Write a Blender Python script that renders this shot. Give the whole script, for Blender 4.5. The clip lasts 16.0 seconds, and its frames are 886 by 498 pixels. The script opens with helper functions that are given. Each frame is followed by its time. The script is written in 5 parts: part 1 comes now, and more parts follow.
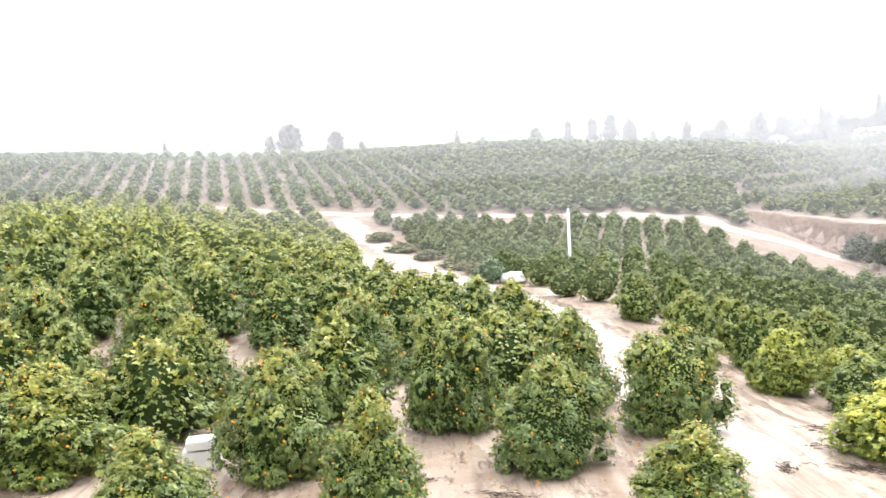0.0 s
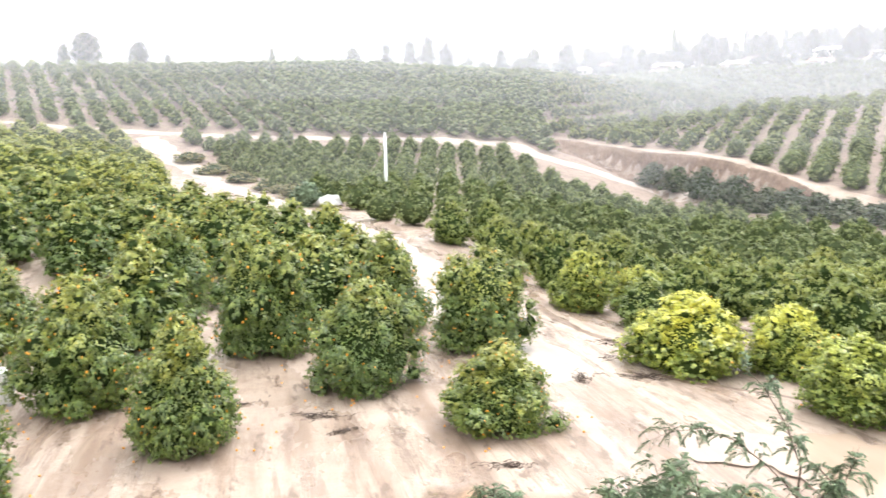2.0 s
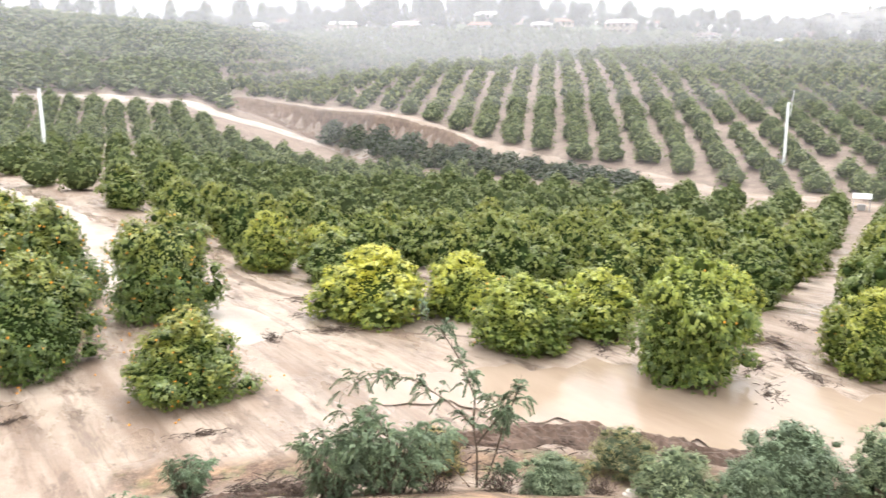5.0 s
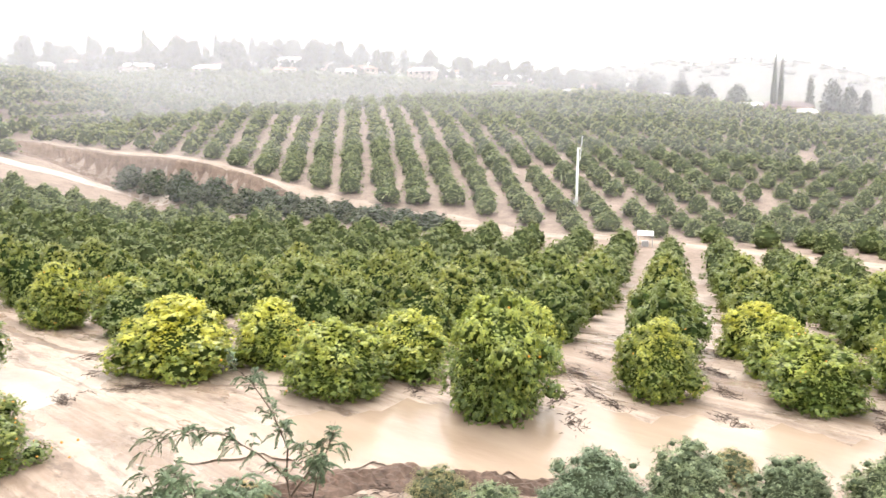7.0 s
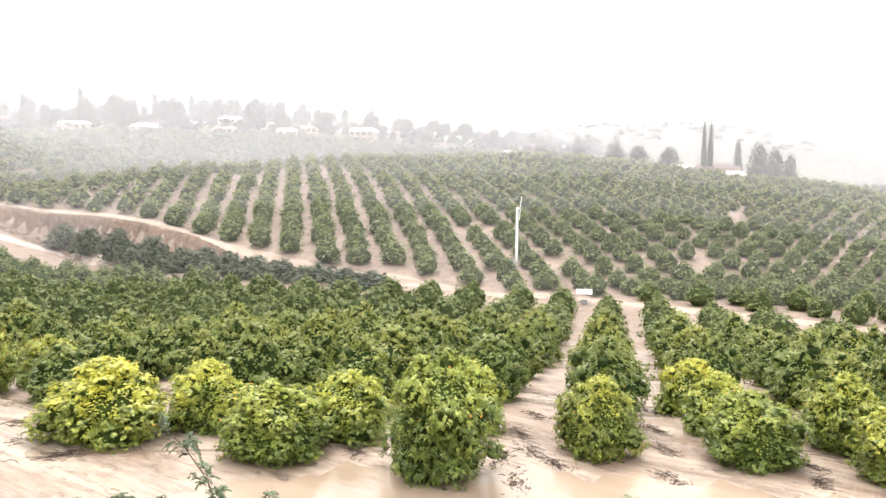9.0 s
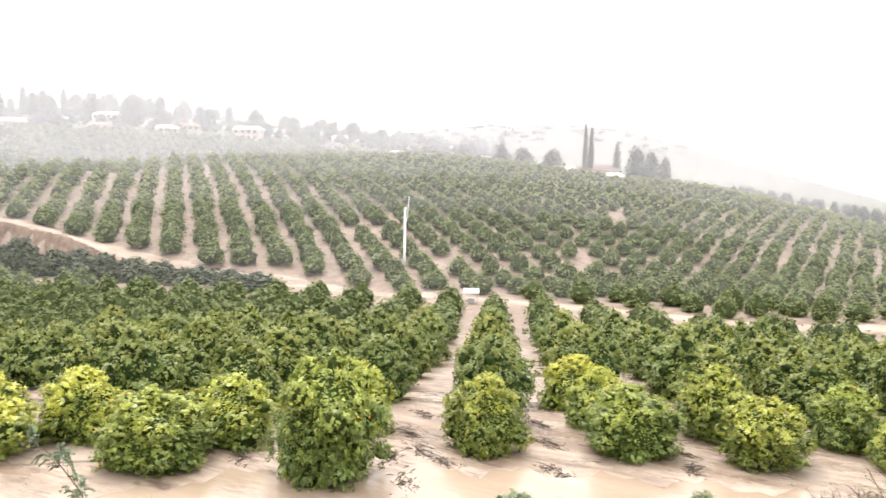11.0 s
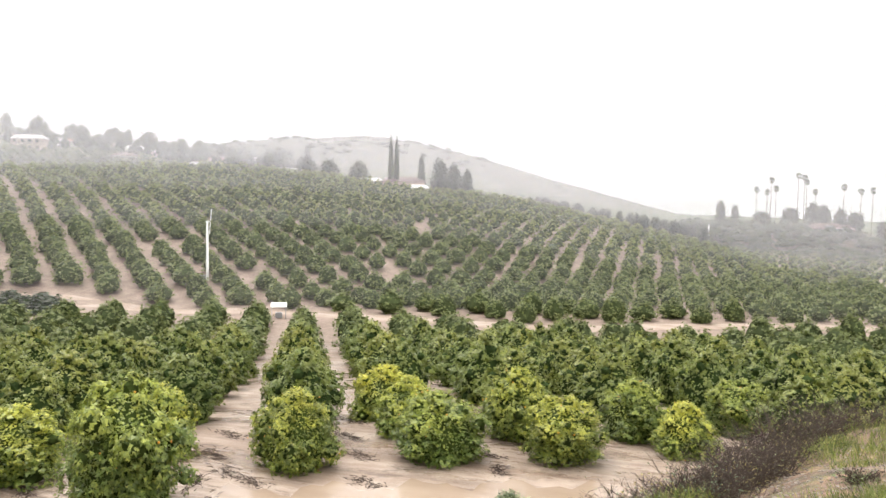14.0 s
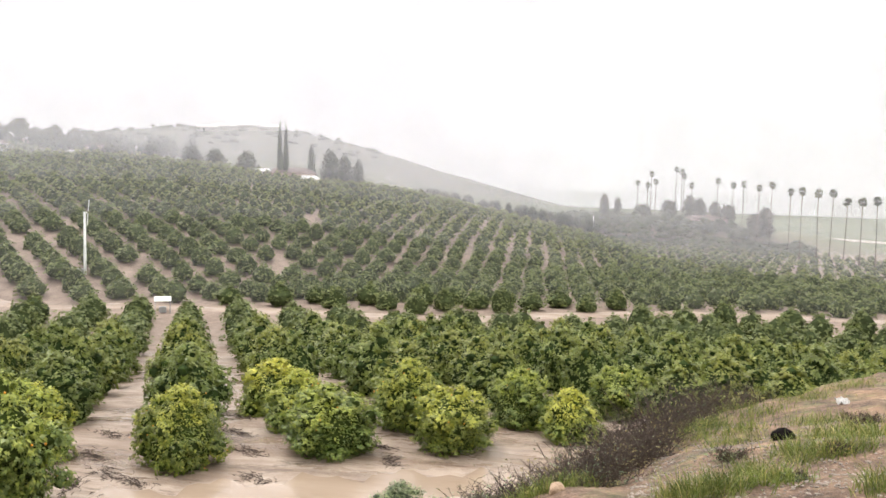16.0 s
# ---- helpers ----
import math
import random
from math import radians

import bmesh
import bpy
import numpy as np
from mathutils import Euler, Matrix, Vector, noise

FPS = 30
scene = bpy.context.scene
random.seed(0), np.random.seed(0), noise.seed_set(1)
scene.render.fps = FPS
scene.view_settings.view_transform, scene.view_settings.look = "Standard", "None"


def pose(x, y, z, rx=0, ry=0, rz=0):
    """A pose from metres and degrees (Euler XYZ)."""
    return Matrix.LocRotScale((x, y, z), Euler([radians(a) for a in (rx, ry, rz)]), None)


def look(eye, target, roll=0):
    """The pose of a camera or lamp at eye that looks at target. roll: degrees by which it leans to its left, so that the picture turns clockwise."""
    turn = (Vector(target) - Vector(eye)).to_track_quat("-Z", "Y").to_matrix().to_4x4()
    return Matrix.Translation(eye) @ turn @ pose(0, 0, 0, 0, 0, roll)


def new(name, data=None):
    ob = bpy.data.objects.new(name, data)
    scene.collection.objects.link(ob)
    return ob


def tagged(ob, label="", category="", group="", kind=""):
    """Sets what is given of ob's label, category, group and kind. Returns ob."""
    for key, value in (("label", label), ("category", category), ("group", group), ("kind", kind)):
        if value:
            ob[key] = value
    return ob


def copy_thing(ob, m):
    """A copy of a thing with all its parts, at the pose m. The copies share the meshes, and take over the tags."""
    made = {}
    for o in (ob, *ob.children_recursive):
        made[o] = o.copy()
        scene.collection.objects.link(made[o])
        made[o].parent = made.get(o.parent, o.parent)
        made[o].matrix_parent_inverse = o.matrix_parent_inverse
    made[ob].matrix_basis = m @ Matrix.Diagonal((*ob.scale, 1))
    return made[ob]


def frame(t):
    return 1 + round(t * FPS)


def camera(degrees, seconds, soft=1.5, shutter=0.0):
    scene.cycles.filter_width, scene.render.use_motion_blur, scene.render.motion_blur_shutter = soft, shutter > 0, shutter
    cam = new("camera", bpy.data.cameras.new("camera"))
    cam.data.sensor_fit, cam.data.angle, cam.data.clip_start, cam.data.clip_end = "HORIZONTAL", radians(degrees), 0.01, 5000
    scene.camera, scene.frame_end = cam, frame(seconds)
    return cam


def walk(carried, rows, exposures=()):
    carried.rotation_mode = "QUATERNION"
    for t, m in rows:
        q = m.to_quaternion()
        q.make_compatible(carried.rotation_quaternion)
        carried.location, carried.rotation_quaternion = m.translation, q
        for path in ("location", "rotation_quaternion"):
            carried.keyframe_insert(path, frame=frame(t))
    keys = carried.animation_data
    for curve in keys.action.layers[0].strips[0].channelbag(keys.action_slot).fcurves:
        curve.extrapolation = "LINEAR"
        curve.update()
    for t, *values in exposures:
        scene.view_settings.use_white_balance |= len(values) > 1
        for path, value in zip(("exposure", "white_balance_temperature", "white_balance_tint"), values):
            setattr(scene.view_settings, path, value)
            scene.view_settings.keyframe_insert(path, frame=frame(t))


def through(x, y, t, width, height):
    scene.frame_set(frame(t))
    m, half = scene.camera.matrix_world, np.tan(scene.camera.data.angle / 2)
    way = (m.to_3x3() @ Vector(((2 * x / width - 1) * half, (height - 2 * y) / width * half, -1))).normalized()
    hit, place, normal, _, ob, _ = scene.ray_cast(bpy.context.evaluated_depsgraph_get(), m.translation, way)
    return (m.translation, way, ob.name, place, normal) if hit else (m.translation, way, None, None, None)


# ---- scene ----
# The camera turns on the spot on top of a bank, held a little in front of its turning point.
LENS, ARM, EYE = 55.85, 0.25, 11.5
ROWS = [
    (0, 86.49, 2.91, -0.13),
    (0.5, 84.75, 2.24, -1.81),
    (1, 82.94, 1.49, -3.44),
    (1.5, 81.52, 0.8, -6.57),
    (2, 80.81, 1.28, -12.52),
    (2.5, 80.95, 2.02, -18.24),
    (3, 80.13, 2.29, -21.14),
    (3.5, 78.55, 2.12, -23.73),
    (4, 77.18, 1.05, -27.62),
    (4.5, 77.43, 0.22, -29.34),
    (5, 77.69, 0.28, -33.92),
    (5.2, 77.8, 0.2, -36.35),
    (7.3, 81.54, -0.52, -48.54),
    (7.5, 82.39, -0.63, -49.58),
    (8, 84.12, -1.2, -50.03),
    (8.2, 84.35, -1.3, -50.0),
    (10.3, 85.51, 0.24, -54.23),
    (10.5, 85.26, -0.33, -55.26),
    (11, 84.92, -1.12, -58.59),
    (11.5, 85.48, -1.43, -62.64),
    (12, 85.58, -1.46, -66.57),
    (12.5, 86.03, -2.14, -66.12),
    (13, 86.43, -0.88, -67.3),
    (13.5, 86.22, -0.18, -71.06),
    (14, 85.97, -0.96, -71.74),
    (14.5, 85.97, -2.67, -71.75),
    (15, 86.19, -2.75, -74.88),
    (15.5, 86.31, -1.81, -77.86),
    (16, 85.54, -1.33, -79.17),
]
cam = camera(LENS, 16.0, soft=1.5, shutter=0.3)
walk(cam, [(t, pose(-ARM * math.sin(radians(rz)), ARM * math.cos(radians(rz)), EYE, rx, ry, rz)) for t, rx, ry, rz in ROWS],
     exposures=[(0.0, 1.05, 6150, 9), (1.5, 0.98, 6150, 9), (2.4, 1.07, 6150, 9), (3.0, 0.84, 6200, 9), (3.5, 0.84, 6200, 9), (4.0, 0.7, 6250, 9), (5.0, 0.78, 6250, 9), (7.5, 0.90, 6500, 10), (12.5, 0.86, 6500, 10), (13.5, 0.56, 6500, 10), (15.0, 0.43, 6500, 10), (16.0, 0.28, 6500, 10)])

# ---- sky and light: a bright overcast with mist ----
world = bpy.data.worlds.new("overcast_sky")
scene.world = world
world.use_nodes = True
wn, wl = world.node_tree.nodes, world.node_tree.links
wn.clear()
SUN_UP, SUN_HEAD = 60.0, 40.0
sky = wn.new("ShaderNodeTexSky")
sky.sky_type, sky.sun_disc = "NISHITA", False
sky.sun_elevation, sky.sun_rotation = radians(SUN_UP), radians(SUN_HEAD)
sky.dust_density, sky.air_density = 6.0, 1.5
grey = wn.new("ShaderNodeHueSaturation")
grey.inputs["Saturation"].default_value = 0.2
thin = wn.new("ShaderNodeBackground")
thin.inputs["Strength"].default_value = 0.05
cloud = wn.new("ShaderNodeBackground")
cloud.inputs["Color"].default_value = (1.0, 0.985, 0.955, 1)
cloud.inputs["Strength"].default_value = 1.35
both, wout = wn.new("ShaderNodeAddShader"), wn.new("ShaderNodeOutputWorld")
wl.new(sky.outputs[0], grey.inputs["Color"])
wl.new(grey.outputs[0], thin.inputs["Color"])
wl.new(thin.outputs[0], both.inputs[0])
wl.new(cloud.outputs[0], both.inputs[1])
wl.new(both.outputs[0], wout.inputs[0])
sun_data = bpy.data.lights.new("sun", "SUN")
sun_data.energy, sun_data.angle, sun_data.color = 1.5, radians(30), (1.0, 0.97, 0.92)
sun = new("sun", sun_data)
sun.matrix_world = look((150 * math.sin(radians(SUN_HEAD)), 150 * math.cos(radians(SUN_HEAD)), 150 * math.tan(radians(SUN_UP))), (0, 0, 0))


# ---- materials ----
class Paint:
    """A small helper round a node material with one Principled shader."""

    def __init__(self, name, rough=0.6, metal=0.0, spec=0.5):
        self.mat = bpy.data.materials.new(name)
        self.mat.use_nodes = True
        self.n, self.l = self.mat.node_tree.nodes, self.mat.node_tree.links
        self.bsdf = self.n["Principled BSDF"]
        self.bsdf.inputs["Roughness"].default_value = rough
        self.bsdf.inputs["Metallic"].default_value = metal
        self.bsdf.inputs["Specular IOR Level"].default_value = spec
        self.where = None

    def coords(self):
        if self.where is None:
            self.where = self.n.new("ShaderNodeNewGeometry")
        return self.where

    def noise(self, scale, detail=4.0, rough=0.55, stretch=None, space="world"):
        """Noise in metres: scale is repeats a metre."""
        tex = self.n.new("ShaderNodeTexNoise")
        tex.inputs["Scale"].default_value, tex.inputs["Detail"].default_value, tex.inputs["Roughness"].default_value = scale, detail, rough
        source = self.coords().outputs["Position"]
        if space == "object":
            source = self.n.new("ShaderNodeTexCoord").outputs["Object"]
        if stretch:
            m = self.n.new("ShaderNodeMapping")
            m.inputs["Scale"].default_value, m.inputs["Rotation"].default_value = stretch[0], stretch[1]
            self.l.new(source, m.inputs[0])
            source = m.outputs[0]
        self.l.new(source, tex.inputs["Vector"])
        return tex.outputs["Fac"]

    def ramp(self, fac, stops):
        r = self.n.new("ShaderNodeValToRGB")
        while len(r.color_ramp.elements) < len(stops):
            r.color_ramp.elements.new(0.5)
        for e, (p, c) in zip(r.color_ramp.elements, stops):
            e.position, e.color = p, (*(c if isinstance(c, tuple) else (c, c, c)), 1)
        self.l.new(fac, r.inputs[0])
        return r.outputs[0]

    def mix(self, fac, a, b, blend="MIX"):
        m = self.n.new("ShaderNodeMix")
        m.data_type, m.blend_type = "RGBA", blend
        for value, socket in ((fac, m.inputs[0]), (a, m.inputs[6]), (b, m.inputs[7])):
            if isinstance(value, (int, float)):
                socket.default_value = value
            elif isinstance(value, tuple):
                socket.default_value = (*value, 1)
            else:
                self.l.new(value, socket)
        return m.outputs[2]

    def math(self, op, a, b):
        m = self.n.new("ShaderNodeMath")
        m.operation = op
        for value, socket in ((a, m.inputs[0]), (b, m.inputs[1])):
            if isinstance(value, (int, float)):
                socket.default_value = value
            else:
                self.l.new(value, socket)
        return m.outputs[0]

    def field(self, name):
        a = self.n.new("ShaderNodeAttribute")
        a.attribute_name = name
        return a.outputs["Fac"]

    def set(self, socket, source):
        if isinstance(source, (int, float)):
            self.bsdf.inputs[socket].default_value = source
        elif isinstance(source, tuple):
            self.bsdf.inputs[socket].default_value = (*source, 1)
        else:
            self.l.new(source, self.bsdf.inputs[socket])
        return self

    def bump(self, fac, strength, distance):
        b = self.n.new("ShaderNodeBump")
        b.inputs["Strength"].default_value, b.inputs["Distance"].default_value = strength, distance
        self.l.new(fac, b.inputs["Height"])
        self.l.new(b.outputs[0], self.bsdf.inputs["Normal"])
        return self


def foliage(name, dark, mid, light, tip, rough=0.42, through=0.3, flush=None, even=0.4, mottle=(0.62, 1.45)):
    """Leaves: each one its own shade, each tree a little different, with light showing through.
    flush: the colour and share of pale leaves towards the crown's top: new growth, and in the valley grove also painted
    top light. even: how alike the leaves are."""
    p = Paint(name, rough)
    island = p.coords().outputs["Random Per Island"]
    col = p.ramp(island, [(0.0, dark), (0.35, mid), (0.78, light), (0.97, tip)])
    col = p.mix(even, col, tuple((a + b) / 2 for a, b in zip(mid, light)))
    own = p.n.new("ShaderNodeObjectInfo").outputs["Random"]
    patch = p.ramp(p.noise(2.2, 4.0), [(0.32, mottle[0]), (0.68, mottle[1])])
    col = p.mix(1.0, col, patch, "MULTIPLY")
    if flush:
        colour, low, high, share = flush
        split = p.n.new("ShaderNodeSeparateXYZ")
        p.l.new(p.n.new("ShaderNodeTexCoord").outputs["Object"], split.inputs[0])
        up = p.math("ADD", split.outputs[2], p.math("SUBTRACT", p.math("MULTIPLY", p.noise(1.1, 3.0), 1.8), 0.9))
        paler_top = p.ramp(up, [(low, 0.0), (high, share)])
        pick = p.math("MULTIPLY", paler_top, p.ramp(island, [(0.1, 0.35), (0.9, 1.0)]))
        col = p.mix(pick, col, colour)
    col = p.mix(1.0, col, p.ramp(own, [(0.0, (0.84, 0.88, 0.9)), (0.5, (1.0, 1.0, 1.0)), (1.0, (1.18, 1.08, 0.9))]), "MULTIPLY")
    p.set("Base Color", col)
    t = p.n.new("ShaderNodeBsdfTranslucent")
    p.l.new(col, t.inputs[0])
    m = p.n.new("ShaderNodeMixShader")
    m.inputs[0].default_value = through
    p.l.new(p.bsdf.outputs[0], m.inputs[1])
    p.l.new(t.outputs[0], m.inputs[2])
    p.l.new(m.outputs[0], p.n["Material Output"].inputs[0])
    return p.mat


def plain(name, colour, rough=0.6, metal=0.0, grain=6.0, vary=0.15, relief=0.15, space="object", spec=0.5):
    """A weathered surface: colour with grain at two scales."""
    p = Paint(name, rough, metal, spec)
    lo, hi = tuple(c * (1 - vary) for c in colour), tuple(min(1, c * (1 + vary)) for c in colour)
    col = p.ramp(p.noise(grain, 5.0, space=space), [(0.3, lo), (0.7, hi)])
    col = p.mix(0.35, col, p.ramp(p.noise(grain * 0.12, 2.0, space=space), [(0.35, lo), (0.65, hi)]))
    p.set("Base Color", col)
    if relief:
        p.bump(p.noise(grain * 3, 4.0, space=space), relief, 0.02)
    return p.mat


ORANGE_LEAF = foliage("orange_tree_leaf", (0.066, 0.104, 0.025), (0.110, 0.164, 0.037), (0.172, 0.230, 0.052), (0.290, 0.330, 0.078), 0.36, flush=((0.465, 0.445, 0.090), 0.46, 1.0, 0.75), through=0.22, even=0.35, mottle=(0.6, 1.4))
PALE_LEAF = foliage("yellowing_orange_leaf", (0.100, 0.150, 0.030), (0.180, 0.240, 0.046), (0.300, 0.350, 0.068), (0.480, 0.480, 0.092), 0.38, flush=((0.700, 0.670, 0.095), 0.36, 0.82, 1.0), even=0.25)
LIGHT_LEAF = foliage("young_orange_leaf", (0.072, 0.115, 0.024), (0.130, 0.186, 0.038), (0.215, 0.272, 0.056), (0.370, 0.390, 0.080), 0.38, flush=((0.540, 0.565, 0.098), 0.42, 0.90, 0.80), even=0.3)
# Besides new leaves, the paler crown tops here paint in light from above.
MID_LEAF = foliage("valley_orange_leaf", (0.070, 0.106, 0.023), (0.130, 0.174, 0.036), (0.210, 0.256, 0.055), (0.305, 0.315, 0.079), 0.38, flush=((0.400, 0.400, 0.095), 0.5, 1.0, 0.55), even=0.72, mottle=(0.84, 1.2))
HILL_LEAF = foliage("grove_leaf", (0.086, 0.110, 0.034), (0.144, 0.177, 0.052), (0.215, 0.243, 0.077), (0.320, 0.325, 0.105), 0.5, even=0.78, mottle=(0.8, 1.22))
GREY_LEAF = foliage("brush_leaf", (0.085, 0.115, 0.068), (0.150, 0.200, 0.115), (0.235, 0.300, 0.175), (0.38, 0.44, 0.27), 0.5)
OLIVE_LEAF = foliage("dry_brush_leaf", (0.10, 0.085, 0.042), (0.20, 0.175, 0.08), (0.33, 0.29, 0.12), (0.50, 0.44, 0.17), 0.6)
DARK_LEAF = foliage("hedge_leaf", (0.028, 0.040, 0.022), (0.055, 0.072, 0.038), (0.09, 0.11, 0.056), (0.15, 0.165, 0.085), 0.55, even=0.6)
TALL_LEAF = foliage("tall_tree_leaf", (0.045, 0.055, 0.042), (0.07, 0.085, 0.06), (0.105, 0.12, 0.08), (0.15, 0.165, 0.11), 0.6, even=0.6)
GRASS = foliage("grass_blade", (0.055, 0.085, 0.018), (0.115, 0.165, 0.032), (0.22, 0.26, 0.06), (0.42, 0.36, 0.15), 0.55, even=0.2)
TWIG = plain("dead_twig", (0.058, 0.038, 0.028), 0.85, grain=20)
BARK = plain("bark", (0.12, 0.09, 0.065), 0.85, grain=14, relief=0.5)
# The cores are solid filler bodies: shade between the leaves painted as colour.
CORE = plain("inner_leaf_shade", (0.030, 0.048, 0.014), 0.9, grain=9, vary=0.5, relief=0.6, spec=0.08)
PALE_CORE = plain("pale_core_shade", (0.046, 0.066, 0.016), 0.9, grain=9, vary=0.5, relief=0.6, spec=0.08)
SHRUB_CORE = plain("brush_core_shade", (0.082, 0.105, 0.062), 0.9, grain=9, vary=0.5, relief=0.6, spec=0.08)
GREEN_CORE = plain("grove_core_shade", (0.052, 0.068, 0.026), 0.85, grain=1.6, vary=0.5, relief=0.9, space="world", spec=0.1)
TALL_CORE = plain("tall_core_shade", (0.045, 0.055, 0.045), 0.9, grain=0.8, vary=0.4, relief=0.6, space="world", spec=0.1)
FRUIT = plain("orange_peel", (0.85, 0.36, 0.03), 0.4, grain=30, vary=0.2)
WHITE_METAL = plain("white_painted_steel", (0.80, 0.80, 0.78), 0.4, grain=3, vary=0.06)
GREY_METAL = plain("galvanised_steel", (0.45, 0.46, 0.47), 0.45, 0.6, grain=8)
WHITE_BOX = plain("white_painted_plastic", (0.56, 0.55, 0.53), 0.5, grain=4, vary=0.08)
PALE_WALL = plain("pale_stucco", (0.72, 0.68, 0.62), 0.8, grain=3, vary=0.1)
PINK_WALL = plain("pinkish_stucco", (0.62, 0.48, 0.40), 0.8, grain=3, vary=0.1)
WHITE_ROOF = plain("pale_roof", (0.74, 0.72, 0.70), 0.7, grain=3)
RED_ROOF = plain("clay_tile_roof", (0.36, 0.19, 0.13), 0.8, grain=5, vary=0.3)
BROWN_ROOF = plain("brown_shingle_roof", (0.16, 0.11, 0.10), 0.8, grain=5, vary=0.3)
GLASS = plain("dark_window_glass", (0.05, 0.06, 0.07), 0.1, grain=1)
ROCK = plain("pale_rock", (0.52, 0.47, 0.42), 0.8, grain=7, vary=0.25, relief=0.6)
CHARRED = plain("charred_stump_wood", (0.012, 0.010, 0.010), 0.8, grain=16, vary=0.5, relief=0.8, spec=0.08)


def ground_paint():
    """Wet sandy mud on the valley floor; stony soil and weeds on the bank; green fields on the plain."""
    p = Paint("ground_soil", 0.6)
    big, mid, fine = p.noise(0.09, 5.0, 0.6), p.noise(0.9, 6.0, 0.6), p.noise(14.0, 6.0, 0.65)
    flow = ((1.0, 0.16, 1.0), (0, 0, radians(-38)))
    run = p.noise(0.30, 7.0, 0.6, flow)
    mud = p.mix(p.ramp(mid, [(0.35, 0.0), (0.65, 1.0)]), (0.315, 0.230, 0.175), (0.415, 0.322, 0.254))
    mud = p.mix(p.ramp(big, [(0.42, 0.0), (0.62, 0.6)]), mud, (0.475, 0.385, 0.315))
    # rills and lines of debris left by the water
    streak = p.noise(0.42, 6.0, 0.62, ((1.0, 0.10, 1.0), (0, 0, radians(-38))))
    mud = p.mix(p.ramp(streak, [(0.50, 0.0), (0.62, 0.85)]), mud, (0.235, 0.16, 0.115))
    mud = p.mix(p.ramp(run, [(0.486, 0.0), (0.497, 0.55), (0.508, 0.0)]), mud, (0.20, 0.135, 0.095))
    mud = p.mix(p.ramp(p.noise(0.9, 8.0, 0.7, flow), [(0.56, 0.0), (0.66, 0.55)]), mud, (0.25, 0.175, 0.13))
    mud = p.mix(p.ramp(p.noise(1.1, 9.0, 0.75, ((1.0, 0.35, 1.0), (0, 0, radians(30)))), [(0.545, 0.0), (0.61, 0.8)]), mud, (0.14, 0.095, 0.07))
    line = p.noise(0.8, 7.0, 0.68, ((1.0, 0.07, 1.0), (0, 0, radians(-52))))
    mud = p.mix(p.ramp(line, [(0.53, 0.0), (0.57, 0.6), (0.61, 0.1)]), mud, (0.16, 0.108, 0.08))
    mud = p.mix(p.ramp(fine, [(0.55, 0.0), (0.72, 0.5)]), mud, (0.20, 0.15, 0.11))
    stony = p.ramp(p.noise(16.0, 9.0, 0.8), [(0.34, (0.045, 0.028, 0.02)), (0.48, (0.135, 0.082, 0.055)), (0.58, (0.22, 0.145, 0.10)), (0.68, (0.38, 0.31, 0.25))])
    stony = p.mix(p.ramp(p.noise(0.55, 5.0, 0.6), [(0.44, 0.0), (0.58, 0.75)]), stony, p.ramp(fine, [(0.3, (0.19, 0.112, 0.064)), (0.7, (0.36, 0.240, 0.152))]))
    stony = p.mix(p.ramp(p.noise(0.9, 6.0, 0.65), [(0.56, 0.0), (0.66, 0.8)]), stony, (0.075, 0.050, 0.038))
    stony = p.mix(p.ramp(p.noise(1.2, 6.0, 0.7), [(0.52, 0.0), (0.64, 0.6)]), stony, p.ramp(fine, [(0.3, (0.045, 0.068, 0.018)), (0.7, (0.15, 0.185, 0.06))]))
    stony = p.mix(1.0, stony, p.ramp(p.noise(2.6, 7.0, 0.7), [(0.34, 0.45), (0.66, 1.55)]), "MULTIPLY")
    green = p.ramp(p.noise(0.03, 4.0), [(0.35, (0.070, 0.096, 0.042)), (0.65, (0.125, 0.145, 0.068))])
    scrubby = p.ramp(p.noise(0.045, 6.0, 0.65), [(0.42, (0.040, 0.040, 0.030)), (0.6, (0.092, 0.085, 0.058))])
    green = p.mix(p.field("heath"), green, scrubby)
    red = p.mix(p.ramp(mid, [(0.35, 0.0), (0.65, 1.0)]), (0.225, 0.160, 0.124), (0.31, 0.235, 0.185))
    red = p.mix(p.ramp(p.noise(0.25, 6.0, 0.6), [(0.5, 0.0), (0.62, 0.5)]), red, (0.16, 0.11, 0.08))
    mud = p.mix(p.field("soil"), mud, red)
    col = p.mix(p.field("bank"), mud, stony)
    col = p.mix(p.field("plain"), col, green)
    p.set("Base Color", col)
    wet = p.ramp(p.noise(0.28, 6.0, 0.6, ((1.0, 0.4, 1.0), (0, 0, radians(-35)))), [(0.42, 0.16), (0.56, 0.62)])
    wet = p.mix(p.field("soil"), wet, (0.75, 0.75, 0.75))
    p.set("Roughness", p.mix(p.field("bank"), wet, (0.9, 0.9, 0.9)))
    p.bump(p.math("ADD", p.noise(3.0, 8.0, 0.7), p.math("MULTIPLY", run, 0.8)), 0.6, 0.10)
    return p.mat


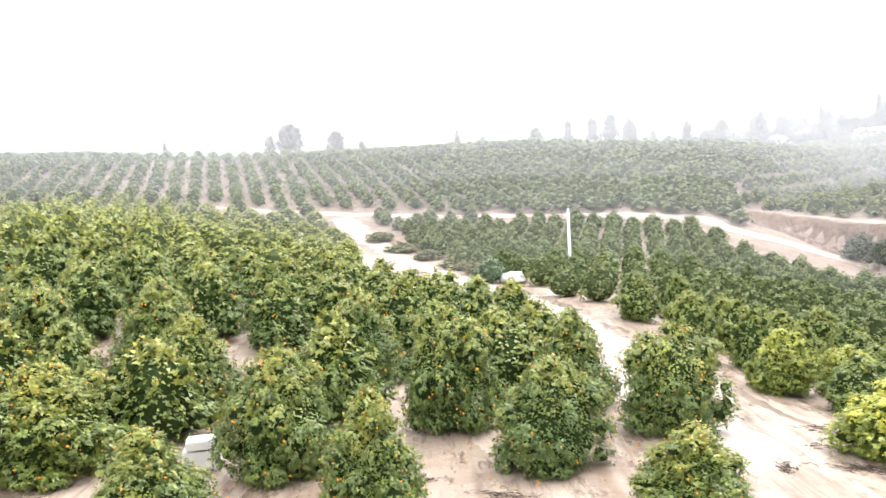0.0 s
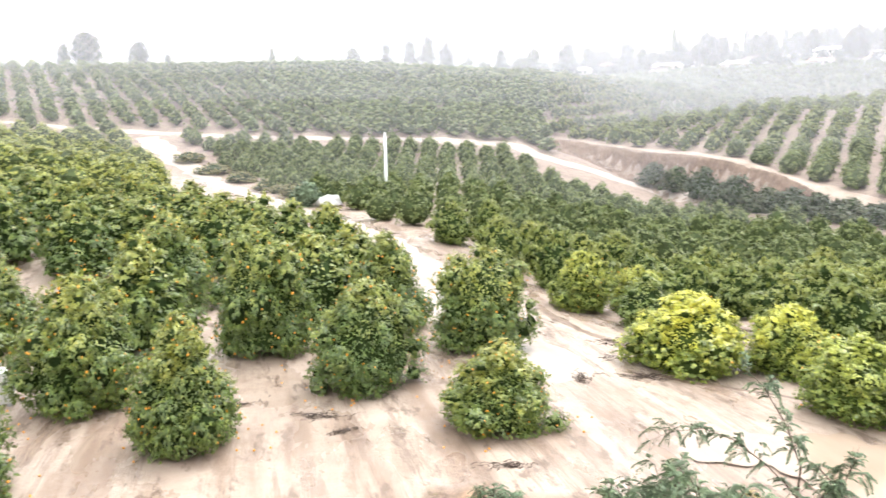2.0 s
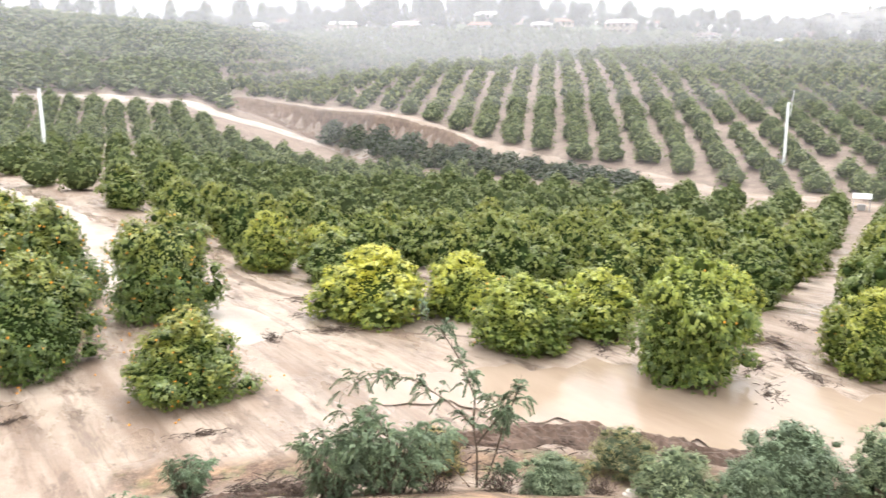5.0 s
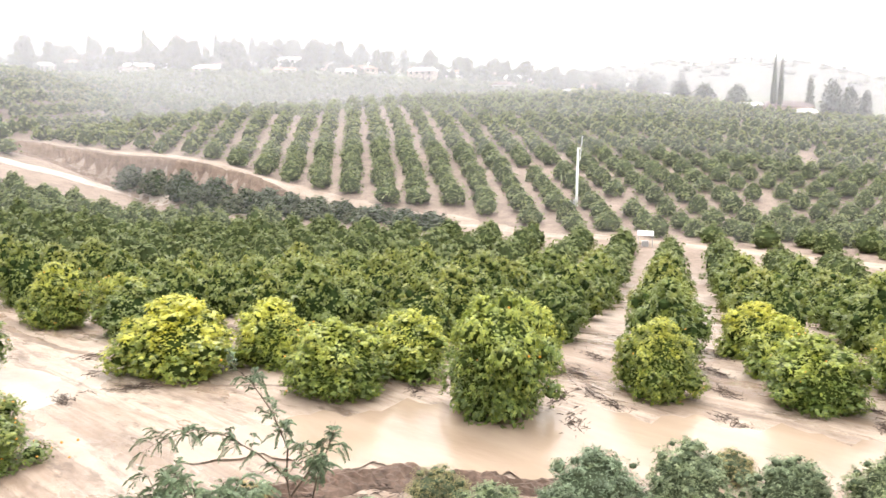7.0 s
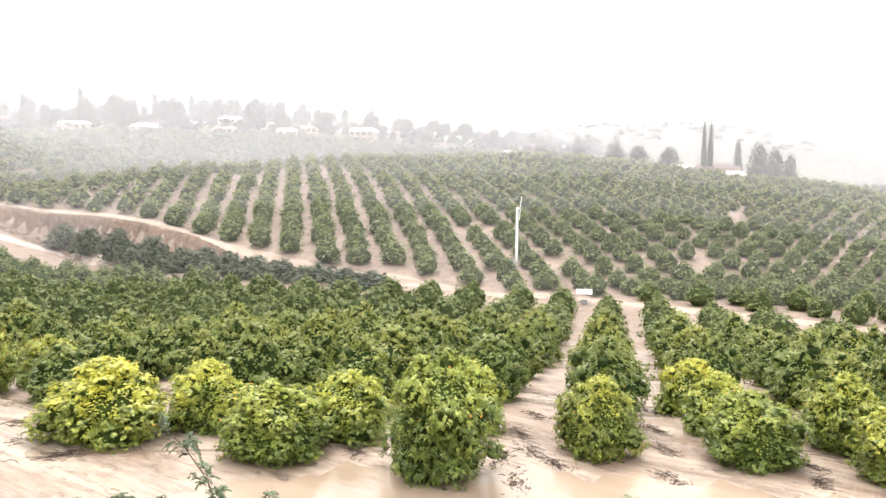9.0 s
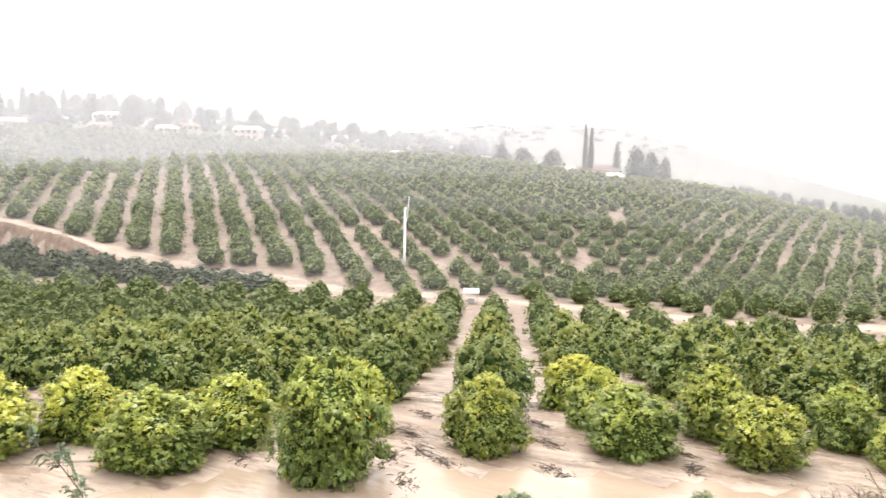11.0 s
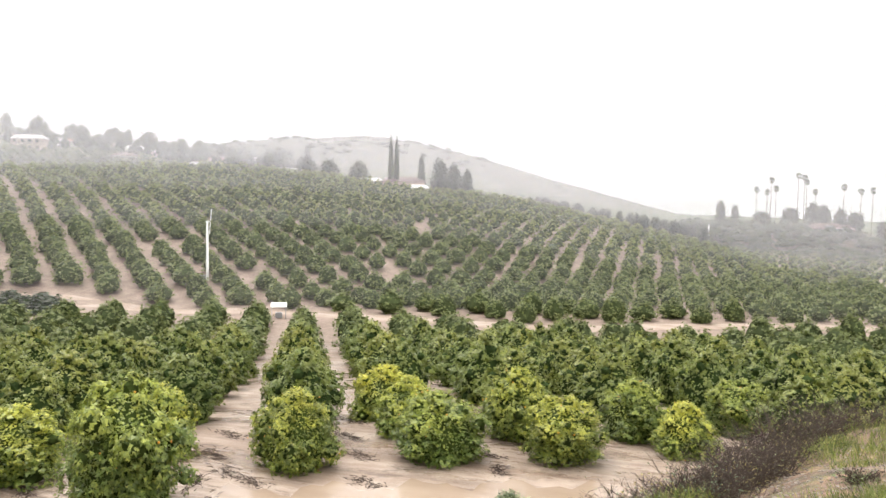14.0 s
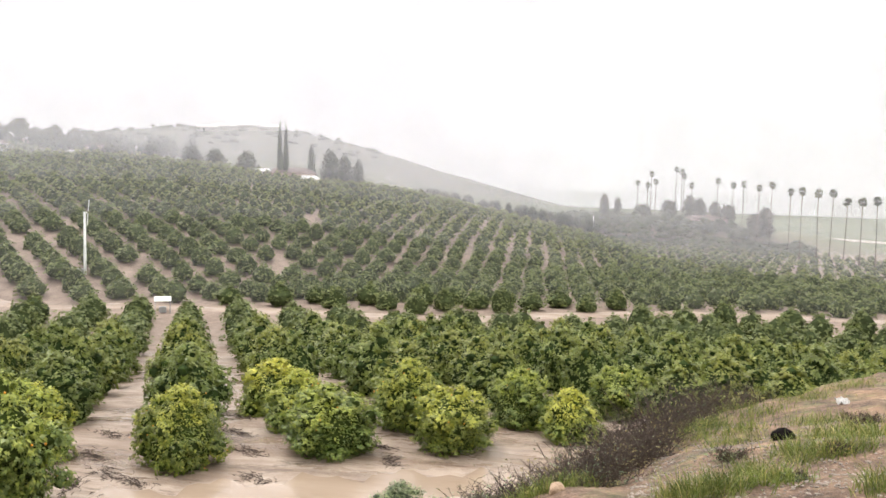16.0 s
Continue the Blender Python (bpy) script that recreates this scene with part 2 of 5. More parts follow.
def track_paint(name, dry, damp, gloss):
    p = Paint(name, 0.5)
    rut = p.noise(0.5, 6.0, 0.6, ((1.0, 0.25, 1.0), (0, 0, radians(-30))))
    col = p.mix(p.ramp(rut, [(0.38, 0.0), (0.62, 1.0)]), dry, damp)
    col = p.mix(p.ramp(p.noise(7.0, 6.0, 0.7), [(0.5, 0.0), (0.75, 0.4)]), col, tuple(c * 0.55 for c in damp))
    p.set("Base Color", col)
    p.set("Roughness", p.ramp(p.noise(0.3, 5.0, 0.6), [(0.40, gloss), (0.60, gloss + 0.35)]))
    p.bump(p.noise(2.2, 7.0, 0.65), 0.35, 0.08)
    return p.mat


SOIL = ground_paint()
TRACK = track_paint("pale_sandy_track", (0.50, 0.43, 0.37), (0.38, 0.30, 0.24), 0.3)
DIRT = track_paint("brown_dirt_road", (0.40, 0.315, 0.25), (0.31, 0.23, 0.175), 0.5)


def water_paint():
    p = Paint("muddy_water", 0.12)
    p.set("Base Color", p.ramp(p.noise(0.3, 4.0, 0.6, ((1.0, 0.3, 1.0), (0, 0, radians(-40)))), [(0.3, (0.29, 0.212, 0.155)), (0.7, (0.41, 0.315, 0.242))]))
    p.set("Roughness", p.ramp(p.noise(0.8, 4.0), [(0.4, 0.05), (0.7, 0.16)]))
    p.bump(p.noise(3.5, 4.0, 0.5, ((1.0, 0.4, 1.0), (0, 0, radians(-40)))), 0.3, 0.06)
    return p.mat


WATER = water_paint()


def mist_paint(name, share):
    """A see-through white sheet that imitates haze: most light passes, the rest is scattered."""
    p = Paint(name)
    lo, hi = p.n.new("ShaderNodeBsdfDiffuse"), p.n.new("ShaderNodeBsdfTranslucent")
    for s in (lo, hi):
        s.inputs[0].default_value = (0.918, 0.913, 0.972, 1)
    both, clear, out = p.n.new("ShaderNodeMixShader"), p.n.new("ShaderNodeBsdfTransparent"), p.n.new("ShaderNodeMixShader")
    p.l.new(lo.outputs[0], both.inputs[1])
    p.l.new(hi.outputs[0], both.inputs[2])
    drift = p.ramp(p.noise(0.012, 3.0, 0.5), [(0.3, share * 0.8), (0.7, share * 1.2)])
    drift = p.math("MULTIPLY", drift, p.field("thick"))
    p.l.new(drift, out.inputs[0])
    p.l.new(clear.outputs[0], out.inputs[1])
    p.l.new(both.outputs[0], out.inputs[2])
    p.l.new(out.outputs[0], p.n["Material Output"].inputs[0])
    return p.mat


# ---- mesh helpers ----
def mesh_of(name, verts, faces, mats, smooth=False, index=None):
    me = bpy.data.meshes.new(name)
    me.from_pydata([tuple(v) for v in verts], [], [tuple(f) for f in faces])
    for m in mats:
        me.materials.append(m)
    if index is not None:
        me.polygons.foreach_set("material_index", np.asarray(index, np.int32))
    if smooth:
        me.polygons.foreach_set("use_smooth", np.ones(len(me.polygons), bool))
    me.update()
    return me


def part(name, bm, material, parent, label="", smooth=False):
    """Links a bmesh (or a mesh) as one part under a thing or a part."""
    if isinstance(bm, bmesh.types.BMesh):
        me = bpy.data.meshes.new(name)
        bm.to_mesh(me)
        bm.free()
        me.materials.append(material)
        if smooth:
            me.polygons.foreach_set("use_smooth", np.ones(len(me.polygons), bool))
    else:
        me = bm
    ob = new(name, me)
    ob.parent = parent
    return tagged(ob, label)


def thing(name, label, category, m=None, group="", kind=""):
    ob = new(name)
    ob.empty_display_size = 0.3
    if m is not None:
        ob.matrix_basis = m
    return tagged(ob, label, category, group, kind)


def box(bm, lo, hi, bevel=0.0, m=None):
    made = bmesh.ops.create_cube(bm, size=1)["verts"]
    for v in made:
        v.co = Vector([a + (c + 0.5) * (b - a) for a, b, c in zip(lo, hi, v.co)])
    if bevel:
        edges = list({e for v in made for e in v.link_edges})
        made = list({v for f in bmesh.ops.bevel(bm, geom=edges, offset=bevel, segments=2, affect="EDGES")["faces"] for v in f.verts} | {v for v in made if v.is_valid})
    if m is not None:
        bmesh.ops.transform(bm, matrix=m, verts=made)
    return bm


def tube(bm, points, radii, sides=8):
    """A tapered, bent tube along points."""
    rings = []
    for i, (p, r) in enumerate(zip(points, radii)):
        p = Vector(p)
        way = (Vector(points[min(i + 1, len(points) - 1)]) - Vector(points[max(i - 1, 0)])).normalized()
        a = way.orthogonal().normalized()
        b = way.cross(a)
        rings.append([bm.verts.new(p + r * (math.cos(6.2832 * k / sides) * a + math.sin(6.2832 * k / sides) * b)) for k in range(sides)])
    for lo, hi in zip(rings, rings[1:]):
        for k in range(sides):
            bm.faces.new((lo[k], lo[(k + 1) % sides], hi[(k + 1) % sides], hi[k]))
    bm.faces.new(rings[0][::-1])
    bm.faces.new(rings[-1])
    return bm


# ---- the lie of the land ----

def ease(a, b, v):
    """0 below a, 1 above b, smooth between."""
    s = np.clip((v - a) / (b - a), 0, 1)
    return s * s * (3 - 2 * s)


def dome(x, y, cx, cy, rx, ry, turn, tall, power):
    c, s = math.cos(radians(turn)), math.sin(radians(turn))
    u, v = ((x - cx) * c + (y - cy) * s) / rx, (-(x - cx) * s + (y - cy) * c) / ry
    return tall * np.clip(1 - u * u - v * v, 0, 1) ** power


def ripple(x, y, size, seed=0.0):
    """A cheap smooth unevenness between -1 and 1."""
    a, b = x / size + seed, y / size - seed * 0.7
    return (np.sin(a + 1.3 * np.sin(0.7 * b)) * np.cos(1.1 * b + 0.8 * np.sin(1.3 * a)) + 0.5 * np.sin(2.3 * a - 1.7 * b)) / 1.5


# the edge of the shelf on which the hill grove begins: heading, distance, height, then rise to the crest and its run
SHELF = np.array([(19.0, 197, 5.2, 5.2, 14), (20.3, 196, 4.9, 4.9, 14), (22.3, 195, 3.9, 4.2, 18), (25.7, 188, 2.5, 5.8, 32), (29.0, 180, 2.0, 8.0, 46), (32.5, 168, 0.75, 9.7, 64), (34.4, 160, -0.95, 10.4, 78), (38.4, 150, -2.8, 11.6, 95)]).T


def height(x, y):
    """The ground's height: valley floor, slopes, hills and the bank on which the camera stands."""
    x, y = np.asarray(x, float), np.asarray(y, float)
    d = np.hypot(x, y) + 1e-6
    az = np.degrees(np.arctan2(x, y))
    # the valley floor tilts away from the bank, most in the middle
    floor = -0.004 * np.clip(d - 30, 0, 200) - 6.0 * ease(29, 96, d) * ease(10, 30, az)
    # and falls to a plain on the right
    floor = floor - 4.0 * ease(74, 100, az) * ease(140, 330, d) - 1.5 * ease(84, 110, az) * ease(130, 220, d)
    # the far slope
    rise = 29 + 2.3 * ease(-8, -26, az) - 2.3 * ease(3, 14, az) + 1.8 * ease(22, 32, az) - 5 * ease(36, 56, az) - 26 * ease(58, 84, az)
    start, span = 128 + 120 * ease(17, 46, az), 187 + 30 * ease(17, 46, az)
    edge, low, high, run = (np.interp(az, SHELF[0], q) for q in SHELF[1:])
    behind = ease(edge - 2, edge + 1, d) * ease(19, 36, az)
    start, span = start + behind * (258 - start), span + behind * (160 - span)
    far = np.clip(rise, 0, 50) * ease(start, start + span, d) * ease(400, 250, np.abs(az) * 1.6 + 60)
    far = far + 0.06 * np.clip(d - 370, 0, 260) * ease(6, 24, az) * ease(66, 50, az)
    far = far + 6.0 * ease(350, 450, d) * ease(19, 30, az) * ease(60, 50, az)
    swell = dome(x, y, -62, 128, 62, 100, 22, 8.5, 1.5)
    full = dome(x, y, 243, 159, 158, 186, 33, 1.0, 1.0)
    hill = 12.75 * (full + 1 - np.sqrt(1.003 - full)) * (1 - 0.08 * ease(44, 57, az) - 0.14 * ease(76, 86, az))
    hill = hill + 2.0 * ease(0.0, 1.2, hill) * ease(50, 40, az)
    mound = dome(x, y, 379, -33, 34, 88, 5, 8.5, 0.9)
    peak = dome(x, y, 700, 285, 420, 220, 40, 46, 1.6)
    z = floor + np.maximum(far, 0) + swell * (1 - ease(120, 250, d) * 0.6)
    z = np.maximum(z, floor + hill) + peak + mound
    # the shelf above the cut bank rises to the hill's rounded end and falls away behind it
    shelf = low + (high - low) * ease(0, 1, (d - edge) / run) - 0.12 * np.clip(d - edge - run, 0, 200)
    on = ease(edge - 3.5, edge, d) * ease(18.8, 20.2, az) * ease(40, 35, az)
    z = z * (1 - on) + np.maximum(z, shelf) * on
    z = z + 0.09 * ripple(x, y, 4.0) + 0.035 * ripple(x, y, 1.1, 5.0) + 0.4 * ripple(x, y, 38.0, 2.0) * ease(60, 140, d)
    # the bank
    slope = np.interp(az, [55, 78, 83, 88, 92, 97, 103, 107, 125, 150], [0.45, 0.36, 0.25, 0.215, 0.21, 0.175, 0.15, 0.13, 0.10, 0.02])
    reach = np.interp(az, [78, 83, 88, 92, 97, 103, 107, 112, 125, 150], [15, 11, 11.5, 14, 19, 24, 27, 31, 60, 400])
    bank = EYE - 1.65 - slope * d - 0.55 * np.clip(d - reach, 0, 400) * ease(76, 84, az)
    bank = np.where((az > 150) | (az < -70), EYE - 1.65 - 0.02 * d, bank)
    bank = bank + 0.10 * ripple(x, y, 1.3, 4.0) + 0.03 * ripple(x, y, 0.4, 1.0)
    k = 0.5
    m = np.clip(0.5 + 0.5 * (bank - z) / k, 0, 1)
    return z * (1 - m) + bank * m + k * m * (1 - m)


# ---- the ground ----
def build_ground():
    """One sheet from under the camera to the horizon, finer where the camera looks."""
    turn = np.concatenate([np.arange(-48, 122, 0.62), np.arange(122, 312, 5.0)])
    ring = np.concatenate([[0.3], np.geomspace(1.0, 138, 146), np.arange(139.5, 212, 1.6), np.geomspace(214, 420, 30), np.geomspace(430, 1000, 34), np.geomspace(1100, 4500, 10)])
    a, r = np.meshgrid(np.radians(turn), ring, indexing="ij")
    x, y = r * np.sin(a), r * np.cos(a)
    z = height(x, y)
    n, k = len(turn), len(ring)
    verts = np.stack([x.ravel(), y.ravel(), z.ravel()], 1)
    i, j = np.meshgrid(np.arange(n), np.arange(k - 1), indexing="ij")
    i2 = (i + 1) % n
    faces = np.stack([i * k + j, i * k + j + 1, i2 * k + j + 1, i2 * k + j], -1).reshape(-1, 4)
    hub = len(verts)
    verts = np.vstack([verts, [[0, 0, float(height(0.0, 0.01))]]])
    faces = [tuple(f) for f in faces] + [(hub, q * k, ((q + 1) % n) * k) for q in range(n)]
    me = mesh_of("ground", verts, faces, [SOIL], smooth=True)
    d, az = np.hypot(verts[:, 0], verts[:, 1]), np.degrees(np.arctan2(verts[:, 0], verts[:, 1]))
    bank = ease(0.35, 1.1, verts[:, 2]) * ease(60, 40, d)
    # bare dark soil between the shrubs and the flooded road
    foot = np.array([(5.0, 23.2), (8.2, 21.4), (11.4, 19.8), (14.6, 18.0), (17.6, 15.0), (20.4, 12.0), (23.4, 8.8), (26.2, 5.0), (28.0, 1.0), (29.0, -4.0)])
    gap = np.full(len(verts), 99.0)
    for p, q in zip(foot[:-1], foot[1:]):
        t = np.clip(((verts[:, :2] - p) @ (q - p)) / ((q - p) @ (q - p)), 0, 1)
        gap = np.minimum(gap, np.hypot(*(p + t[:, None] * (q - p) - verts[:, :2]).T))
    bank = np.maximum(bank, ease(1.3, 0.5, gap + 0.5 * ripple(verts[:, 0], verts[:, 1], 0.6, 3.0)))
    plains = ease(320, 400, d) * ease(70, 84, az) + ease(330, 420, d) * ease(84, 70, az)
    soil = np.maximum(ease(60, 115, d) * ease(8, 22, az), ease(140, 168, d))
    heath = ease(430, 520, d) * ease(50, 56, az) * ease(90, 84, az)
    for name, value in (("bank", bank), ("plain", plains), ("soil", soil), ("heath", heath)):
        me.attributes.new(name, "FLOAT", "POINT").data.foreach_set("value", value.astype(np.float32))
    return tagged(new("ground", me), "wet sandy valley floor, orchard slopes and weedy bank", "ground", kind="structure")


build_ground()


def curve_points(points, step):
    """A smooth line through points, in steps of about that many metres."""
    p = np.array(points, float)
    out = []
    for i in range(len(p) - 1):
        a, b, c, d = p[max(i - 1, 0)], p[i], p[i + 1], p[min(i + 2, len(p) - 1)]
        n = max(2, int(np.linalg.norm(c - b) / step))
        for t in np.linspace(0, 1, n, endpoint=False):
            out.append(0.5 * (2 * b + (c - a) * t + (2 * a - 5 * b + 4 * c - d) * t ** 2 + (3 * b - a - 3 * c + d) * t ** 3))
    return np.array(out + [p[-1]])


def ribbon(name, points, widths, material, label, category, lift=0.05, step=0.7, across=7, level=None):
    """A road lying on the ground, with uneven edges."""
    line = curve_points(points, step)
    s = np.linspace(0, 1, len(line))
    w = np.interp(s, np.linspace(0, 1, len(widths)), widths)
    way = np.gradient(line, axis=0)
    way /= np.linalg.norm(way, axis=1)[:, None]
    side = np.stack([way[:, 1], -way[:, 0]], 1)
    run = s * 40
    left = w * (0.5 + 0.09 * np.sin(run * 2.1) + 0.06 * np.sin(run * 5.3 + 1))
    right = w * (0.5 + 0.09 * np.sin(run * 1.7 + 2) + 0.06 * np.sin(run * 4.7))
    verts = []
    for c, q, a, b, part_way in zip(line, side, left, right, s):
        fade = min(1.0, part_way * 25, (1 - part_way) * 25)
        for u in np.linspace(-1, 1, across):
            x, y = c + q * (u * (b if u > 0 else a))
            z = float(height(x, y)) + lift * (1 - 1.6 * u ** 6) * fade - 0.05 * (1 - fade) if level is None else level
            verts.append((x, y, z))
    faces = [(i * across + j, i * across + j + 1, (i + 1) * across + j + 1, (i + 1) * across + j) for i in range(len(line) - 1) for j in range(across - 1)]
    return tagged(new(name, mesh_of(name, verts, faces, [material], smooth=True)), label, category, kind="structure")


TRACK_LINE = [(13.6, 31), (12.2, 40), (11.5, 50), (12.3, 61), (9.8, 86), (4.4, 104), (-0.5, 127), (-8.9, 155), (-24, 196)]
UPPER_LINE = [(-60, 203), (-24, 198), (8, 191), (30, 185), (46, 181), (54.5, 179), (58.5, 173.5), (62.6, 169.8), (68, 168), (74, 165.5), (79, 160.5), (81.6, 148), (83.5, 133.5), (85, 122), (86, 112)]
FOOT_TURN = np.array([16, 22, 25.7, 29, 32.2, 38.4, 42.7, 47.4, 49.5, 54.5, 58.6, 66.5, 71.4, 78.8, 84.7, 92.6, 100, 105, 120])
FOOT_AWAY = np.array([201, 199, 191, 183.5, 172, 150, 140, 137, 134, 126, 125, 118, 115, 110, 113, 122, 127, 130, 145])
EDGE_TURN = np.array([-5, 5, 12, 17, 18.5, 21, 26, 32, 37.4, 42.7, 47, 53, 57, 62, 66, 73, 78, 88, 93.4, 99, 120])
EDGE_AWAY = np.array([182, 171, 169, 167, 164, 156, 149, 133, 127, 117, 118, 115, 113, 109, 105, 102, 97, 98, 107, 112, 112])
FOOT_LINE = [(r * math.sin(radians(a)), r * math.cos(radians(a))) for a, r in zip(FOOT_TURN[1:], FOOT_AWAY[1:])]
ribbon("farm_track", TRACK_LINE, [6, 4.5, 4, 4.5, 5, 5, 5, 6, 7], TRACK, "pale wet sandy farm track between the groves", "track")
ribbon("upper_road", UPPER_LINE, [3.5, 3.5, 3.5, 3.5, 4, 6, 5.5, 5, 4.5, 4], TRACK, "pale dirt road below the cut bank", "road", lift=0.12, step=1.5)
ribbon("foot_road", FOOT_LINE, [4, 5, 5, 5, 5], DIRT, "damp brown dirt road at the foot of the hill grove", "road", lift=0.12, step=1.5)
ribbon("flooded_road", [(10.8, 25.8), (12.4, 25.3), (16.2, 24.1), (21.7, 18.6), (26.4, 11.8), (29.6, 5.2), (31.4, -2), (33.4, -10)],
       [0.3, 3.6, 7.6, 6.4, 5.4, 5.0, 4.4, 4], WATER, "service road under shallow flowing muddy water", "water", level=0.05, across=9, step=0.4)

RILL = plain("wet_dark_silt", (0.17, 0.115, 0.08), 0.55, grain=2.5, vary=0.4, relief=0.5, space="world")
for line, wide in (([(17.6, 50.5), (17.0, 48.3), (17.5, 43.1), (18.3, 38.0), (17.2, 35.4)], 0.9), ([(16.6, 33.6), (18.2, 31.6), (20.2, 29.6), (21.4, 28.0)], 0.4)):
    ribbon("rill", line, [wide * 0.3, wide, wide * 0.7, wide, wide * 0.2], RILL, "dark silty strip washed along the wet mud", "rill", lift=0.035, step=0.25, across=5)


MULCH = plain("wet_brown_mulch", (0.105, 0.066, 0.047), 0.85, grain=5.0, vary=0.6, relief=0.9, space="world")


def berm(line, widths, tall, label):
    """A low heap of wet soil and flood litter with a ragged top."""
    rng = np.random.default_rng(91)
    p = curve_points(line, 0.16)
    s = np.linspace(0, 1, len(p))
    w = np.interp(s, np.linspace(0, 1, len(widths)), widths)
    way = np.gradient(p, axis=0)
    side = np.stack([way[:, 1], -way[:, 0]], 1) / np.linalg.norm(way, axis=1)[:, None]
    n, rows = 13, []
    for u in np.linspace(-1, 1, n):
        q = p + side * (u * w * 0.5 * (1 + 0.22 * np.sin(s * 31 + (u > 0))))[:, None]
        z = height(q[:, 0], q[:, 1]) + (tall * (1 - u * u) * np.clip(np.minimum(s, 1 - s) * 9, 0, 1) * np.clip(0.7 + 0.4 * ripple(q[:, 0], q[:, 1], 0.35, 2.0) + 0.25 * rng.normal(size=len(p)), 0.3, 2) - 0.04 * u ** 4)
        rows.append(np.stack([q[:, 0], q[:, 1], z], 1))
    v = np.stack(rows, 1)
    faces = [(i * n + j, i * n + j + 1, (i + 1) * n + j + 1, (i + 1) * n + j) for i in range(len(p) - 1) for j in range(n - 1)]
    return tagged(new("berm", mesh_of("berm", v.reshape(-1, 3), faces, [MULCH])), label, "berm", kind="structure")


berm([(13.4, 20.6), (15.4, 19.6), (17.4, 18.5), (18.7, 16.9), (19.9, 15.0), (21.4, 13.2)], [0.7, 1.8, 2.2, 1.9, 1.3, 0.6], 0.24, "low brown berm of wet soil and flood litter")
berm([(5.2, 20.0), (7.0, 20.1), (8.6, 19.5), (10.2, 18.6)], [0.5, 1.3, 1.6, 0.8], 0.2, "heap of dark sticks and litter at the bank's foot")

# ---- orange trees ----
# how far a crown stands out from its stem, by height, for a crown of height 1 and width 1
DOME = ([0, 0.08, 0.3, 0.6, 0.85, 1], [0.38, 0.46, 0.49, 0.44, 0.30, 0.09])
SPIRE = ([0, 0.08, 0.3, 0.6, 0.85, 1], [0.43, 0.49, 0.45, 0.34, 0.21, 0.06])
ROUND = ([0, 0.1, 0.3, 0.6, 0.85, 1], [0.37, 0.46, 0.48, 0.38, 0.21, 0.05])
GLOBE = ([0, 0.1, 0.3, 0.55, 0.8, 1], [0.23, 0.38, 0.49, 0.45, 0.27, 0.05])
COLUMN = ([0, 0.08, 0.3, 0.6, 0.85, 1], [0.38, 0.45, 0.47, 0.46, 0.36, 0.12])


def crown_points(rng, count, lumps=26, profile=DOME, ragged=1.0):
    """Places, facings and outward ways of leaves on a lumpy crown of height 1 that reaches to the ground."""
    t = (np.arange(lumps) + rng.random(lumps)) / lumps
    t = t ** 1.15
    rad = (0.075 + 0.105 * rng.random(lumps) ** 1.2) * (34 / lumps) ** 0.4
    rad *= np.interp(t, [0, 0.3, 1], [1.1, 1.05, 0.75])
    centre_r = np.clip(np.interp(t, *profile) * (0.76 + 0.42 * rng.random(lumps) * ragged) - rad * 0.75, 0.0, 1)
    a = np.arange(lumps) * 2.39996 + rng.random(lumps) * 0.8
    # low boughs that spread over the ground
    centre_r[:6] *= 0.9 + 0.22 * rng.random(min(6, lumps))
    c = np.stack([centre_r * np.cos(a), centre_r * np.sin(a), 0.05 + t * (0.93 - rad * 0.6)], 1)
    # shoots on the lumps, each a whorl of leaves that point outwards
    whorl = 7 if count > 2500 else 4
    many = int(count * 2.4) // whorl
    k = rng.choice(lumps, many, p=rad ** 2 / (rad ** 2).sum())
    n = rng.normal(size=(many, 3)) + np.array([0, 0, 0.25])
    n /= np.linalg.norm(n, axis=1)[:, None]
    hub = c[k] + n * rad[k][:, None] * (0.80 + 0.38 * rng.random((many, 1)) ** 1.6)
    axis = np.stack([0 * hub[:, 0], 0 * hub[:, 0], np.clip(hub[:, 2] * 0.75, 0.1, 0.7)], 1)
    out = hub - axis
    out /= np.linalg.norm(out, axis=1)[:, None] + 1e-6
    keep = ((out * n).sum(1) > -0.05) & (hub[:, 2] > 0.02)
    hub, n, out = hub[keep], n[keep], out[keep]
    spread = rng.normal(size=(len(hub), whorl, 3))
    spread /= np.linalg.norm(spread, axis=2)[:, :, None]
    reach = 0.026 if count > 9000 else 0.034 if count > 2500 else 0.05
    p = hub[:, None] + (spread + 0.5 * n[:, None]) * reach * (0.4 + 0.8 * rng.random((len(hub), whorl, 1)))
    face = 1.5 * n[:, None] + 0.55 * spread + 0.3 * out[:, None]
    way = 0.8 * out[:, None] + 0.9 * spread
    p, face, way = (q.reshape(-1, 3) for q in (p, face, way))
    face /= np.linalg.norm(face, axis=1)[:, None]
    way /= np.linalg.norm(way, axis=1)[:, None]
    # a share of the leaves closes the hollows between the lumps
    m = count // 5
    h, a = rng.random(m) ** 0.9, rng.random(m) * 6.2832
    r = np.interp(h, *profile) * (0.74 + 0.14 * rng.random(m))
    fill = np.stack([r * np.cos(a), r * np.sin(a), 0.03 + h * 0.86], 1)
    side = np.stack([np.cos(a), np.sin(a), 0.1 + 0.9 * h], 1)
    side /= np.linalg.norm(side, axis=1)[:, None]
    k = count - m
    return np.vstack([p[:k], fill]), np.vstack([face[:k], side]), np.vstack([way[:k], side]), c, rad


